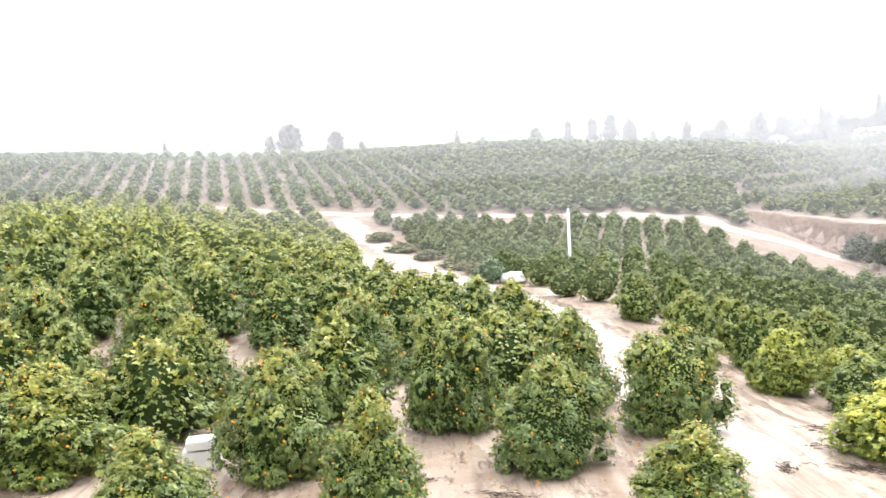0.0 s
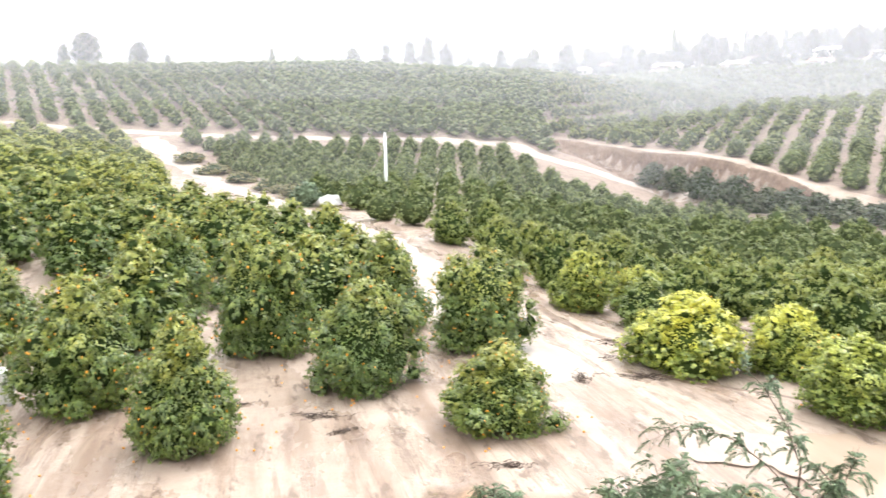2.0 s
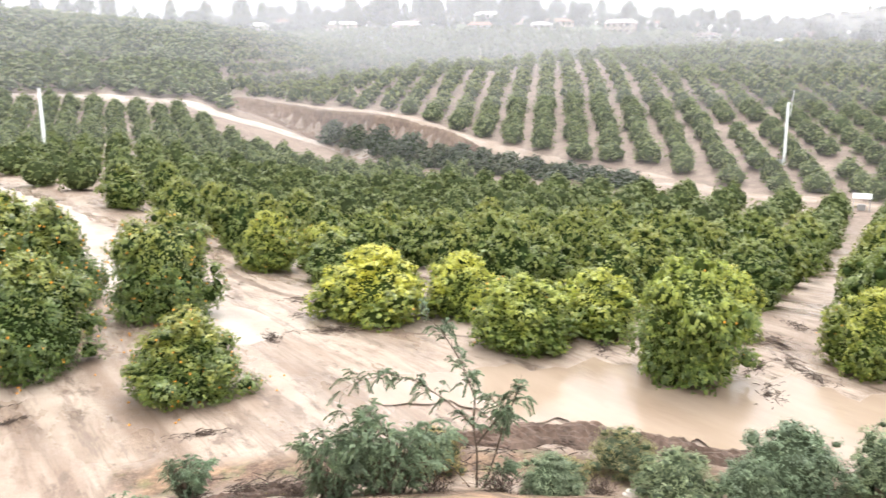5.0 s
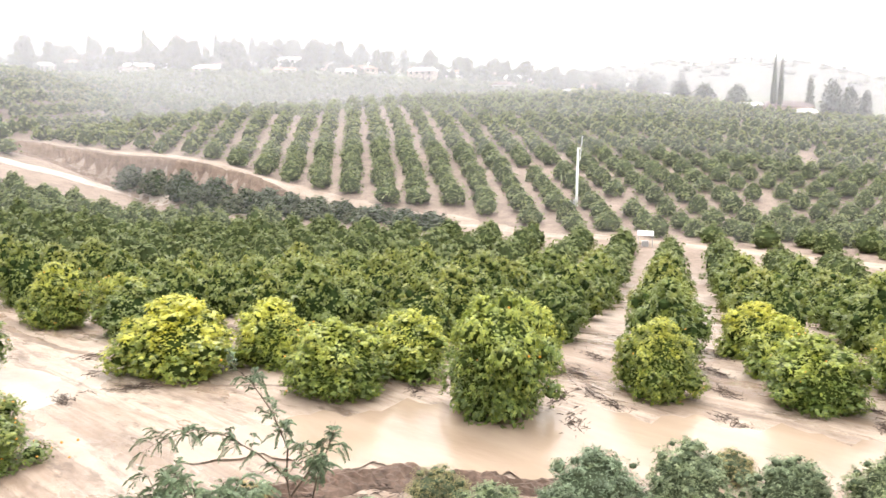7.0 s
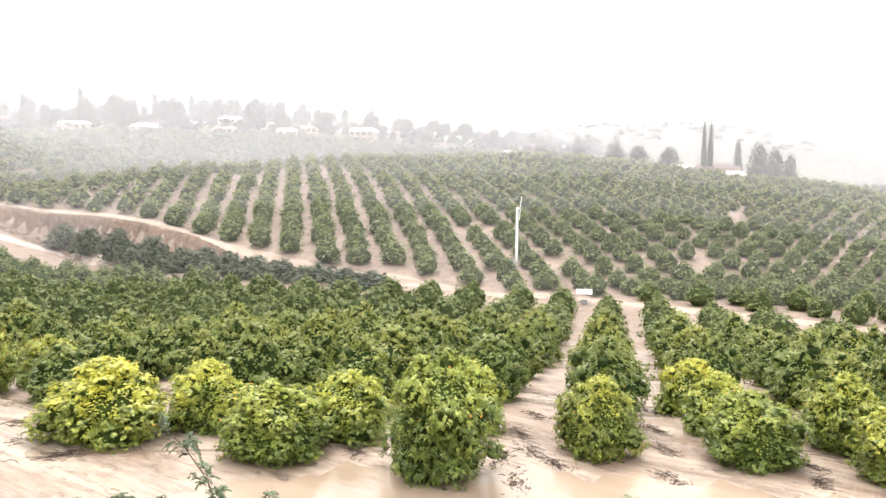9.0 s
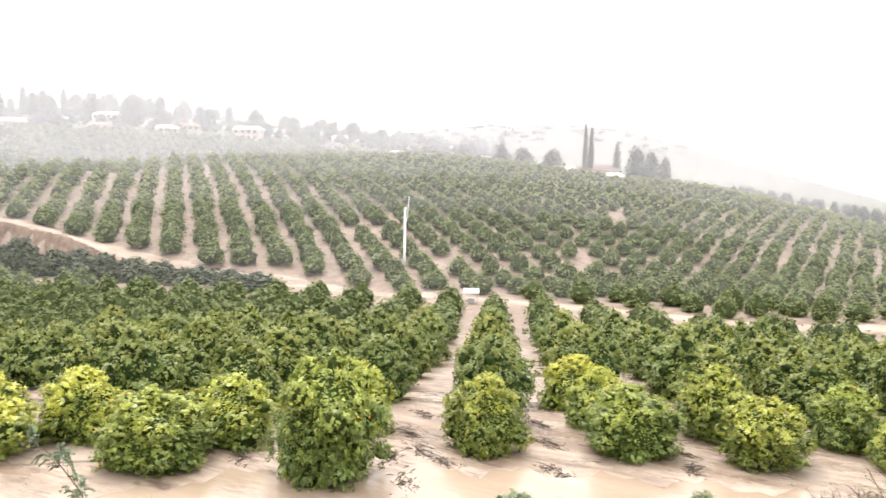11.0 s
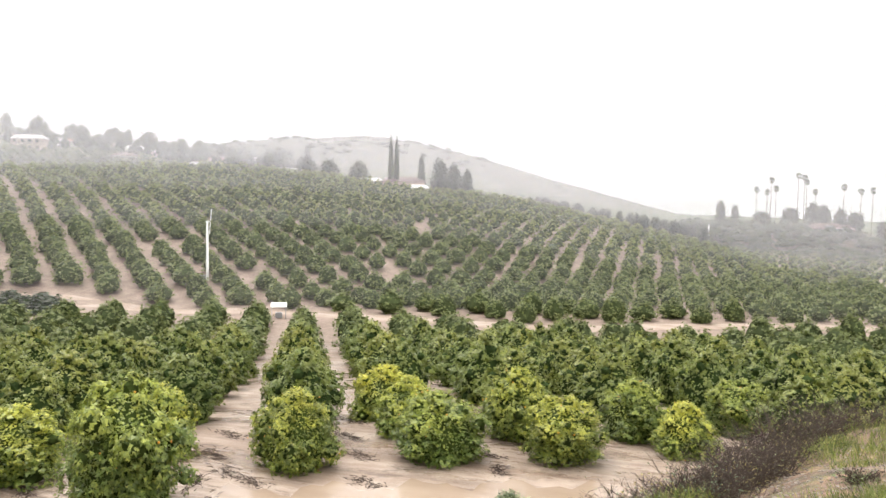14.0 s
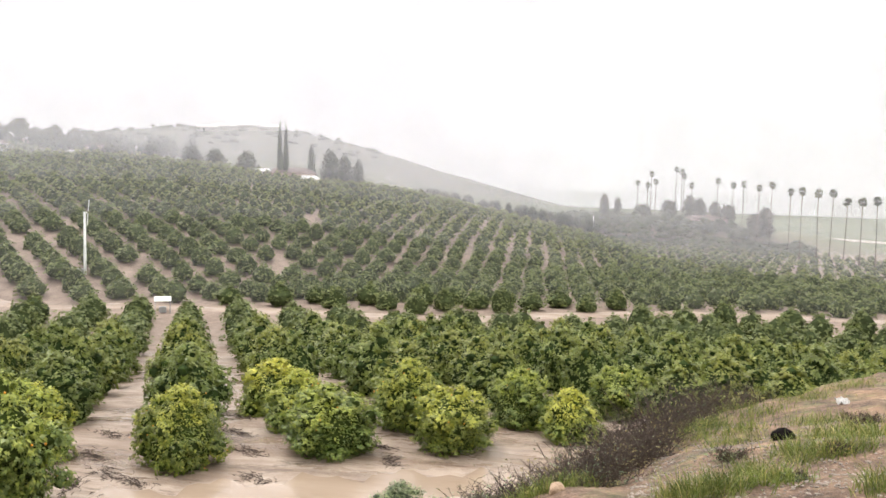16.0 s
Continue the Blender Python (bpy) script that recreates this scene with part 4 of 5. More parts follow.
def open_shrub(x, y, turn, limbs, seed):
    """A tall sparse shrub: crooked limbs (sideways, up), thin side twigs, sprays towards their ends."""
    rng, npr = random.Random(seed), np.random.default_rng(seed)
    t = thing("feathery_shrub", "tall open shrub with crooked limbs and sparse feathery grey-green sprays", "shrub", pose(x, y, float(height(x, y)) - 0.1, 0, 0, turn), "shrubs on the bank")
    bm, places, ways = bmesh.new(), [], []
    for limb in limbs:
        line, depth = [], 0.0
        for side, up in limb:
            line.append(Vector((1.05 * side, depth, 1.13 * up)))
            depth += rng.uniform(-0.3, 0.3)
        n = len(line)
        tube(bm, line, [0.030 * (1 - 0.8 * i / (n - 1)) for i in range(n)], 6)
        for _ in range(5 * n):
            f = (n - 1) * rng.uniform(0.3, 1.0)
            i = min(n - 2, int(f))
            b = line[i].lerp(line[i + 1], f - i)
            w = (line[i + 1] - line[i]).normalized() * 0.7 + Vector((rng.uniform(-1, 1), rng.uniform(-1, 1), rng.uniform(-0.5, 0.9)))
            tip = b + w * rng.uniform(0.12, 0.42)
            tube(bm, [b, b.lerp(tip, 0.5) + Vector((0, 0, 0.03)), tip], [0.008, 0.006, 0.003], 4)
            for _ in range(rng.choice((1, 3, 4, 5))):
                places.append(np.array(b.lerp(tip, rng.uniform(0.3, 1.0))))
                ways.append(np.array(w) + npr.normal(size=3) * 0.55)
    part("branching_stem", bm, BARK, t)
    q = sprays(npr, places, ways, 0.34)
    part("foliage", mesh_of("foliage", q.reshape(-1, 3), np.arange(len(q) * 4).reshape(-1, 4).tolist(), [GREY_LEAF]), None, t)
    return t


GREY = "rounded grey-green brush shrub on the bank"
for i, (x, y, tall, wide) in enumerate([(13.3, 14.9, 1.2, 1.9), (16.6, 13.7, 1.5, 2.3), (19.4, 12.1, 2.3, 3.0), (21.6, 10.4, 2.3, 2.8), (23.8, 8.3, 1.7, 2.4), (25.4, 6.0, 1.9, 2.6), (26.3, 3.6, 1.6, 2.0), (17.9, 12.3, 1.6, 2.0)]):
    shrub(x, y, tall, wide, GREY_LEAF, GREY, 60 + i, 11000, 0.030, near=False, lumps=44)
shrub(16.8, 15.9, 1.4, 2.2, OLIVE_LEAF, "low yellowish dry shrub at the road's edge", 75, 9000, 0.026, near=False, lumps=36)
for i, (x, y, tall, wide) in enumerate([(12.4, 18.9, 1.5, 1.8), (10.9, 19.2, 1.2, 1.5), (25.0, 10.6, 1.1, 1.8), (14.9, 16.2, 0.8, 1.5)]):
    shrub(x, y, tall, wide, OLIVE_LEAF, "brown dry brush beside the flooded road", 76 + i, 6000, 0.028, near=False, lumps=36)
open_shrub(12.25, 16.7, -35.5, [
    [(0.0, 0.0), (0.0, 1.1), (-0.1, 1.7), (-0.75, 2.35), (-1.5, 2.8), (-2.2, 2.95), (-2.9, 2.85)],
    [(-0.1, 1.6), (-0.05, 2.4), (-0.4, 3.2), (-0.9, 3.9), (-1.5, 4.35)],
    [(0.0, 1.2), (0.45, 1.8), (0.85, 2.2), (1.05, 2.7)],
    [(0.15, 0.0), (0.5, 0.9), (0.68, 1.7), (0.65, 2.1), (0.3, 2.4)],
    [(-0.1, 0.0), (-0.6, 0.6), (-1.3, 1.0), (-2.0, 1.15)],
    [(0.1, 0.0), (0.5, 0.5), (0.9, 0.75)]], 3)
feather_shrub(9.6, 16.8, 2.3, 3.4, 34, 17, 8, "dense feathery grey-green shrub with drooping sprays")
feather_shrub(8.4, 17.6, 1.9, 2.0, 30, 20, 5, "dense feathery grey-green shrub with drooping sprays", 0.34)
feather_shrub(5.9, 21.2, 1.3, 1.8, 40, 16, 6, "small upright brush shrub at the mud's edge", 0.22)
feather_shrub(4.1, 20.4, 0.8, 1.0, 14, 9, 7, "small upright brush shrub at the mud's edge", 0.2)


def dead_brush(x, y, tall, wide, seed, leafy=420):
    t = thing("dead_brush", "dark leafless tangle of dead brush on the bank's edge", "brush", pose(x, y, float(height(x, y)) - 0.05), "dead brush")
    tangle = part("twig_tangle", twigs(bmesh.new(), random.Random(seed), 60, tall, wide * 0.9, 0.009, 3, 5, 0.25 * tall), TWIG, t)
    p = np.random.default_rng(seed).normal(size=(leafy, 3)) * (wide * 0.45, wide * 0.45, tall * 0.2) + (0, 0, tall * 0.3)
    o = p / (np.linalg.norm(p, axis=1)[:, None] + 1e-6)
    q = leaf_quads(np.random.default_rng(seed), p, o, o, 0.05, 0.35, 0.8)
    part("dry_foliage", mesh_of("dry_foliage", q.reshape(-1, 3), np.arange(len(q) * 4).reshape(-1, 4).tolist(), [GREY_LEAF if seed % 3 == 0 else OLIVE_LEAF]), None, tangle)
    return t


for i, (head, away, tall, wide) in enumerate([(87, 12.2, 0.8, 0.8), (88.5, 12.8, 1.0, 0.9), (90, 13.6, 1.1, 0.9), (91.3, 14.6, 1.3, 1.0), (92.6, 15.4, 1.4, 1.0), (93.8, 16.4, 1.5, 1.1), (95, 17.6, 1.5, 1.1),
                                              (96.2, 18.8, 1.4, 1.1), (97.4, 20.0, 1.3, 1.1), (98.8, 21.5, 1.2, 1.1), (89.6, 12.2, 0.7, 0.7), (91.8, 13.6, 0.8, 0.8), (93.9, 15.0, 0.9, 0.8), (86, 12.0, 0.6, 0.7), (100.4, 23.0, 1.1, 1.0), (94.6, 19.0, 1.9, 1.2), (82.5, 11.9, 0.7, 0.8), (83.6, 11.6, 0.6, 0.8), (84.6, 12.2, 0.8, 0.8), (85.4, 11.6, 0.6, 0.8), (88.0, 11.8, 0.6, 0.8), (90.6, 12.6, 0.7, 0.8), (92.4, 14.2, 0.9, 0.9)]):
    dead_brush(*at(head, away), tall, wide, 200 + i)
for i, (x, y, tall, wide) in enumerate([(10.6, 16.3, 0.7, 0.9), (12.0, 15.4, 0.7, 0.9), (8.0, 18.8, 0.6, 0.9), (14.6, 14.6, 0.6, 0.8), (7.2, 19.8, 0.45, 0.9)]):
    dead_brush(x, y, tall, wide, 260 + i, 120)
for i, (head, away, tall, wide) in enumerate([(102.4, 9.8, 0.18, 0.22), (105.0, 11.6, 0.26, 0.25), (106.3, 15.0, 0.3, 0.4), (98.6, 12.2, 0.25, 0.35)]):
    dead_brush(*at(head, away), tall, wide, 240 + i)

# the dark hedge below the hill grove
HEDGE = "dark scrubby bush along the cut bank"
for i, (head, away, tall) in enumerate([(26.5, 181, 3.8), (28.0, 174, 4.0), (29.7, 167, 4.6), (31.8, 158, 4.8), (33.7, 153, 3.8), (35.1, 150, 3.8), (36.6, 146, 3.5), (38.4, 142, 3.2), (40.2, 139, 2.9), (42.4, 136, 2.5), (44.4, 131, 2.6), (46.1, 129, 2.4),
                                        (30.7, 161, 3.6), (32.8, 154, 3.0), (37.5, 143, 2.6), (41.3, 137, 2.2)]):
    shrub(*at(head, away), tall * 1.3, 6.8 + 1.2 * math.sin(i * 2.9), DARK_LEAF, HEDGE, 100 + i, 1300, 0.10, "hedge on the cut bank", 0.3)
for i, (x, y, tall, wide) in enumerate([(15.4, 104, 1.6, 3.4), (18.0, 97, 1.4, 3.0), (19.0, 62, 1.1, 2.6), (5.5, 128, 2.0, 6.0), (1.8, 139, 2.0, 6.4), (-3, 150, 2.0, 6.0), (-8, 160, 2.0, 7.0), (-13, 172, 2.0, 7.0), (3.6, 133, 1.6, 5.0)]):
    shrub(x, y, tall, wide, OLIVE_LEAF, "reddish-brown dry brush beside the farm track", 130 + i, 900, 0.09, "dry brush by the track")
shrub(6.2, 112, 3.4, 5.0, GREY_LEAF, "loose blue-green bush beside the farm track", 140, 1400, 0.07, "dry brush by the track")




def cut_bank():
    """The eroded brown face between the upper road and the hill grove."""
    rng = np.random.default_rng(77)
    heads = np.linspace(19.8, 47.5, 220)
    rows, n = [], 9
    for k in range(n):
        f = k / (n - 1)
        away = np.interp(heads, FOOT_TURN, FOOT_AWAY) - 9.5 + 6.0 * f
        x, y = away * np.sin(np.radians(heads)), away * np.cos(np.radians(heads))
        z = height(x, y)
        lump = 0.35 * math.sin(math.pi * f) ** 0.7 + 0.3 * math.sin(math.pi * f) * ripple(x, y, 1.7, 2.0) + 0.12 * rng.normal(size=len(heads)) * (0 < k < n - 1)
        rows.append(np.stack([x, y, z + lump - (0.1 if k in (0, n - 1) else 0)], 1))
    v = np.stack(rows, 1)
    faces = [(i * n + j, i * n + j + 1, (i + 1) * n + j + 1, (i + 1) * n + j) for i in range(len(heads) - 1) for j in range(n - 1)]
    return tagged(new("cut_bank", mesh_of("cut_bank", v.reshape(-1, 3), faces, [CUT])), "eroded brown earth bank above the road", "bank", kind="structure")


CUT = plain("eroded_earth", (0.175, 0.118, 0.085), 0.9, grain=0.9, vary=0.45, relief=0.8, space="world")
cut_bank()


# ---- bank: grass, stones and litter ----
def bank_grass():
    rng = np.random.default_rng(5)
    spots = []
    for head, away, wide, many in [(96.8, 9.3, 0.42, 420), (95.2, 9.6, 0.35, 260), (104.5, 13.6, 0.7, 420), (103.4, 11.6, 0.6, 360), (105.6, 11.6, 0.5, 260), (102.2, 12.0, 0.45, 200), (99.8, 10.7, 0.35, 200), (107.2, 8.9, 0.4, 240),
                                   (98.8, 14.3, 0.7, 260), (95.6, 16.6, 0.8, 360), (96.8, 18.2, 0.9, 360), (98.2, 20.0, 1.0, 300), (97.6, 16.8, 0.6, 200), (99.4, 15.6, 0.5, 200), (106.4, 12.6, 0.6, 320), (101.0, 9.6, 0.5, 300), (98.4, 9.4, 0.4, 320), (103.6, 16.0, 0.8, 300), (100.4, 18.6, 0.9, 300), (103.1, 21.0, 1.0, 340), (105.6, 23.4, 1.2, 340), (97.0, 15.5, 0.7, 240), (84.5, 11.2, 0.7, 380), (86.5, 11.4, 0.6, 300), (88.5, 11.6, 0.5, 240), (82.5, 11.6, 0.7, 300), (108.5, 13.0, 0.7, 240)]:
        x, y = at(head, away)
        spots.append(np.array([x, y]) + rng.normal(size=(int(many * 0.95), 2)) * wide * 0.34)
    a, r = np.radians(rng.uniform(76, 113, 12000)), rng.uniform(8, 27, 12000)
    wild = np.stack([r * np.sin(a), r * np.cos(a)], 1)
    keep = ripple(wild[:, 0], wild[:, 1], 0.9, 3.0) + 0.5 * (np.degrees(a) < 91) > 1.05
    p = np.vstack(spots + [wild[keep]])
    z = height(p[:, 0], p[:, 1])
    p, z = p[z > 1.0], z[z > 1.0]
    m = len(p)
    verts = np.zeros((m, 5, 3))
    lean = rng.normal(size=(m, 2)) * 0.09
    tall = rng.uniform(0.06, 0.30, m)
    tall[-int(keep.sum()):] *= 0.5
    turn = rng.uniform(0, 6.283, m)
    w = rng.uniform(0.003, 0.006, m)
    side = np.stack([np.cos(turn), np.sin(turn)], 1) * w[:, None]
    for k, (s, h) in enumerate(((1, -0.03), (-1, -0.03), (-0.8, 0.6), (0.8, 0.6), (0, 1.0))):
        verts[:, k, :2] = p + side * s + lean * max(h, 0) ** 2 * 1.6
        verts[:, k, 2] = z + tall * h
    base = np.arange(m)[:, None] * 5
    faces = (base + [0, 1, 2, 3]).tolist() + (base + [3, 2, 4]).tolist()
    return tagged(new("bank_grass", mesh_of("bank_grass", verts.reshape(-1, 3), faces, [GRASS])), "tufts of fresh green grass on the stony bank", "grass", kind="stuff")


bank_grass()


def stones(name, count, head, away, size, label, seed, material):
    rng = np.random.default_rng(seed)
    v, f = BALL[1]
    a, r = np.radians(rng.uniform(*head, count)), rng.uniform(*away, count)
    x, y = r * np.sin(a), r * np.cos(a)
    z = height(x, y)
    s = size * rng.uniform(0.4, 1.0, (count, 1, 1)) ** 2 * np.array([1, 1, 0.6]) * rng.uniform(0.7, 1.3, (count, 1, 3))
    verts = v[None] * s * rng.uniform(0.8, 1.2, (count, len(v), 1)) + np.stack([x, y, z + 0.1 * size], 1)[:, None]
    faces = (f[None] + (np.arange(count) * len(v))[:, None, None]).reshape(-1, 3).tolist()
    return tagged(new(name, mesh_of(name, verts.reshape(-1, 3), faces, [material])), label, "stones", kind="stuff")


GRAVEL = plain("grey_brown_gravel", (0.31, 0.265, 0.225), 0.85, grain=3.0, vary=0.55, relief=0.4, space="world")
stones("bank_gravel", 4200, (92, 113), (7, 17), 0.030, "grey-brown gravel strewn over the bank", 11, GRAVEL)


TAN_ROCK = plain("tan_rock", (0.40, 0.28, 0.19), 0.85, grain=9, vary=0.25, relief=0.6)


def rock(x, y, size, label, material, seed, name="rock"):
    rng = random.Random(seed)
    bm = bmesh.new()
    bmesh.ops.create_icosphere(bm, subdivisions=3, radius=1)
    for v in bm.verts:
        n = noise.noise(v.co * 1.3 + Vector((seed, 0, 0))) * 0.35 + noise.noise(v.co * 4 + Vector((0, seed, 0))) * 0.10
        v.co = Vector((v.co.x * size[0], v.co.y * size[1], max(v.co.z, -0.5) * size[2])) * (1 + n)
    me = bpy.data.meshes.new(name)
    bm.to_mesh(me)
    bm.free()
    me.materials.append(material)
    ob = new(name, me)
    ob.matrix_basis = pose(x, y, float(height(x, y)) + size[2] * 0.25, 0, 0, rng.uniform(0, 360))
    return tagged(ob, label, "rock" if name == "rock" else "stump")


rock(*at(101.7, 13.4), (0.17, 0.12, 0.14), "charred black stump on the weedy bank", CHARRED, 4, "stump")
rock(*at(87.4, 10.9), (0.11, 0.10, 0.10), "tan boulder at the bank's edge", TAN_ROCK, 9)
rock(*at(47.5, 21.2), (0.26, 0.2, 0.14), "pale stone beside the shrubs", ROCK, 12)


def litter():
    bm = bmesh.new()
    bmesh.ops.create_grid(bm, x_segments=10, y_segments=8, size=0.5)
    for v in bm.verts:
        v.co = Vector((v.co.x * 0.32, v.co.y * 0.22, 0.06 + 0.10 * noise.noise(v.co * 5) + 0.05 * noise.noise(v.co * 11)))
    bmesh.ops.solidify(bm, geom=bm.faces[:], thickness=0.01)
    me = bpy.data.meshes.new("litter")
    bm.to_mesh(me)
    bm.free()
    me.materials.append(WHITE_BOX)
    ob = new("litter", me)
    x, y = at(105.0, 18.6)
    ob.matrix_basis = pose(x, y, float(height(x, y)))
    return tagged(ob, "crumpled white plastic sheet on bare soil", "litter")


litter()


def drift_wood(x, y, turn, size, seed):
    """A mat of dark flood debris: sticks and bark lying on the mud."""
    rng = random.Random(seed)
    bm = bmesh.new()
    for _ in range(85):
        a = rng.gauss(0, 0.8)
        c = Vector((rng.gauss(0, 0.45) * size, rng.gauss(0, 0.16) * size, 0))
        half = Vector((math.cos(a), math.sin(a), 0)) * rng.uniform(0.03, 0.16) * size
        z = rng.uniform(0.01, 0.06)
        tube(bm, [c - half + Vector((0, 0, z)), c + Vector((0, 0, z + rng.uniform(0, .05))), c + half + Vector((0, 0, rng.uniform(0.02, .1)))], [0.008, 0.014, 0.006], 4)
    me = bpy.data.meshes.new("flood_debris")
    bm.to_mesh(me)
    bm.free()
    me.materials.append(TWIG)
    ob = new("flood_debris", me)
    ob.matrix_basis = pose(x, y, float(height(x, y)), 0, 0, turn)
    return tagged(ob, "mat of dark sticks left by the flood on mud", "debris", "flood debris", "stuff")


for i, (x, y, turn, size) in enumerate([(14.6, 19.3, -40, 2.2), (16.6, 18.2, -45, 2.0), (18.9, 16.0, -50, 1.6), (7.2, 20.3, -10, 2.6), (8.6, 19.7, -25, 2.4), (6.2, 20.0, 10, 1.8), (12.4, 19.2, -30, 2.0),
                                        (31.2, 20.6, 62, 1.3), (29.2, 18.7, 50, 1.5), (28.4, 17.1, 62, 1.2), (27.5, 19.0, 20, 1.2), (25.5, 17.0, 40, 1.2), (28.1, 20.5, 70, 1.3), (40.3, 18.2, 62, 1.4), (35.5, 9.5, 80, 1.2), (33.3, 8.3, 20, 1.3),
                                        (24.4, 24.3, 40, 1.2), (17.0, 36.0, -15, 2.2), (17.6, 40.0, -10, 2.4), (16.3, 33.0, -25, 2.0), (35.0, 22.1, 62, 1.4), (30.0, 12.8, 62, 1.3), (33.4, 14.6, 62, 1.5), (36.4, 16.6, 62, 1.4), (13.4, 33.5, 80, 1.1), (-1.5, 33.5, 20, 1.2), (1.8, 31.5, -20, 1.4), (2.6, 29.6, 15, 0.7), (7.6, 25.2, -12, 0.9)]):
    drift_wood(x, y, turn, size, 300 + i)


def fallen_fruit():
    rng = np.random.default_rng(31)
    v, f = BALL[1]
    spots = []
    for x, y, tall, wide in OLD_TREES[:9]:
        a, r = rng.uniform(0, 6.283, 12), wide * rng.uniform(0.45, 0.85, 12)
        spots += list(zip(x + r * np.cos(a), y + r * np.sin(a)))
    verts = np.vstack([v * 0.045 + (x, y, float(height(x, y)) + 0.035) for x, y in spots])
    faces = [tuple(int(q) + i * len(v) for q in t) for i in range(len(spots)) for t in f]
    return tagged(new("fallen_fruit", mesh_of("fallen_fruit", verts, faces, [FRUIT], smooth=True)), "fallen oranges lying on the mud", "fruit", kind="stuff")


fallen_fruit()

# ---- bins and shelters ----
def white_bin(x, y, turn):
    t = thing("white_bin", "white plastic field bin with a raised lid under the trees", "bin", pose(x, y, float(height(x, y)), 0, 0, turn))
    part("body", box(bmesh.new(), (-0.8, -0.6, 0.12), (0.8, 0.6, 0.95), 0.05), WHITE_BOX, t)
    part("lid", box(bmesh.new(), (-0.62, -0.62, 1.02), (0.60, 0.58, 1.42), 0.05), WHITE_BOX, t)
    for k in (-0.6, 0.6):
        part("skid", box(bmesh.new(), (k - 0.08, -0.58, -0.05), (k + 0.08, 0.58, 0.12), 0.02), GREY_METAL, t)
    return t


white_bin(-11.2, 36.8, 12)


def tarp_heap(x, y):
    bm = bmesh.new()
    bmesh.ops.create_icosphere(bm, subdivisions=4, radius=1)
    for v in bm.verts:
        n = noise.noise(v.co * 1.7) * 0.28 + noise.noise(v.co * 5.0) * 0.06
        v.co = Vector((v.co.x * 1.75, v.co.y * 1.0, max(v.co.z, -0.15) * 1.15)) * (1 + n)
    me = bpy.data.meshes.new("tarpaulin_heap")
    bm.to_mesh(me)
    bm.free()
    me.materials.append(WHITE_BOX)
    me.polygons.foreach_set("use_smooth", np.ones(len(me.polygons), bool))
    ob = new("tarpaulin_heap", me)
    ob.matrix_basis = pose(x, y, float(height(x, y)) + 0.45, 0, 0, -20)
    return tagged(ob, "heap under a white tarpaulin beside the farm track", "heap")


tarp_heap(9.0, 110)


def pump_shelter(x, y, turn):
    t = thing("pump_shelter", "small pump shelter with a white sheet roof on the road", "shelter", pose(x, y, float(height(x, y)), 0, 0, turn) @ Matrix.Diagonal((0.95, 0.95, 1.0, 1)))
    m = Matrix.Rotation(radians(-12), 4, "X")
    part("roof", box(bmesh.new(), (-1.15, -0.95, 1.9), (1.15, 0.95, 1.97), 0.01, m), WHITE_METAL, t, "white sheet metal roof")
    for a in (-1, 1):
        for b in (-0.75, 0.75):
            part("post", box(bmesh.new(), (a - 0.04, b - 0.04, -0.1), (a + 0.04, b + 0.04, 1.88 - b * 0.20), 0.01), GREY_METAL, t)
    part("pump", box(bmesh.new(), (-0.5, -0.35, 0), (0.5, 0.35, 0.8), 0.08), GREY_METAL, t)
    return t


pump_shelter(*at(60.7, 118), -60 + 180)


# ---- houses ----
def house(x, y, turn, long, deep, tall, walls, roofing, label, group, storeys=1):
    """A gabled house: walls, roof with eaves, windows and a door."""
    t = thing("house", label, "house", pose(x, y, float(height(x, y)) - 0.3, 0, 0, turn), group)
    part("wall", box(bmesh.new(), (-long / 2, -deep / 2, -1.5), (long / 2, deep / 2, tall)), walls, t)
    bm = bmesh.new()
    a, b, rise = long / 2 + 0.5, deep / 2 + 0.6, deep * 0.22
    low, high = tall + 0.02, tall + rise
    v = [bm.verts.new(c) for c in ((-a, -b, low), (a, -b, low), (a, b, low), (-a, b, low), (-a * 0.75, 0, high), (a * 0.75, 0, high))]
    for f in ((0, 1, 5, 4), (2, 3, 4, 5), (1, 2, 5), (3, 0, 4), (3, 2, 1, 0)):
        bm.faces.new([v[k] for k in f])
    part("roof", bm, roofing, t)
    for s in range(storeys):
        for k in range(int(long / 3.2)):
            c = -long / 2 + 1.8 + k * 3.1
            for side in (-1, 1):
                y0 = side * deep / 2
                name = "door" if (k == 1 and s == 0 and side < 0) else "window"
                lo, hi = (0.3, 2.3) if name == "door" else (1.2 + s * 2.8, 2.3 + s * 2.8)
                part(name, box(bmesh.new(), (c - 0.6, min(y0, y0 + side * 0.04), lo), (c + 0.6, max(y0, y0 + side * 0.04), hi), 0.0), GLASS, t)
    return t


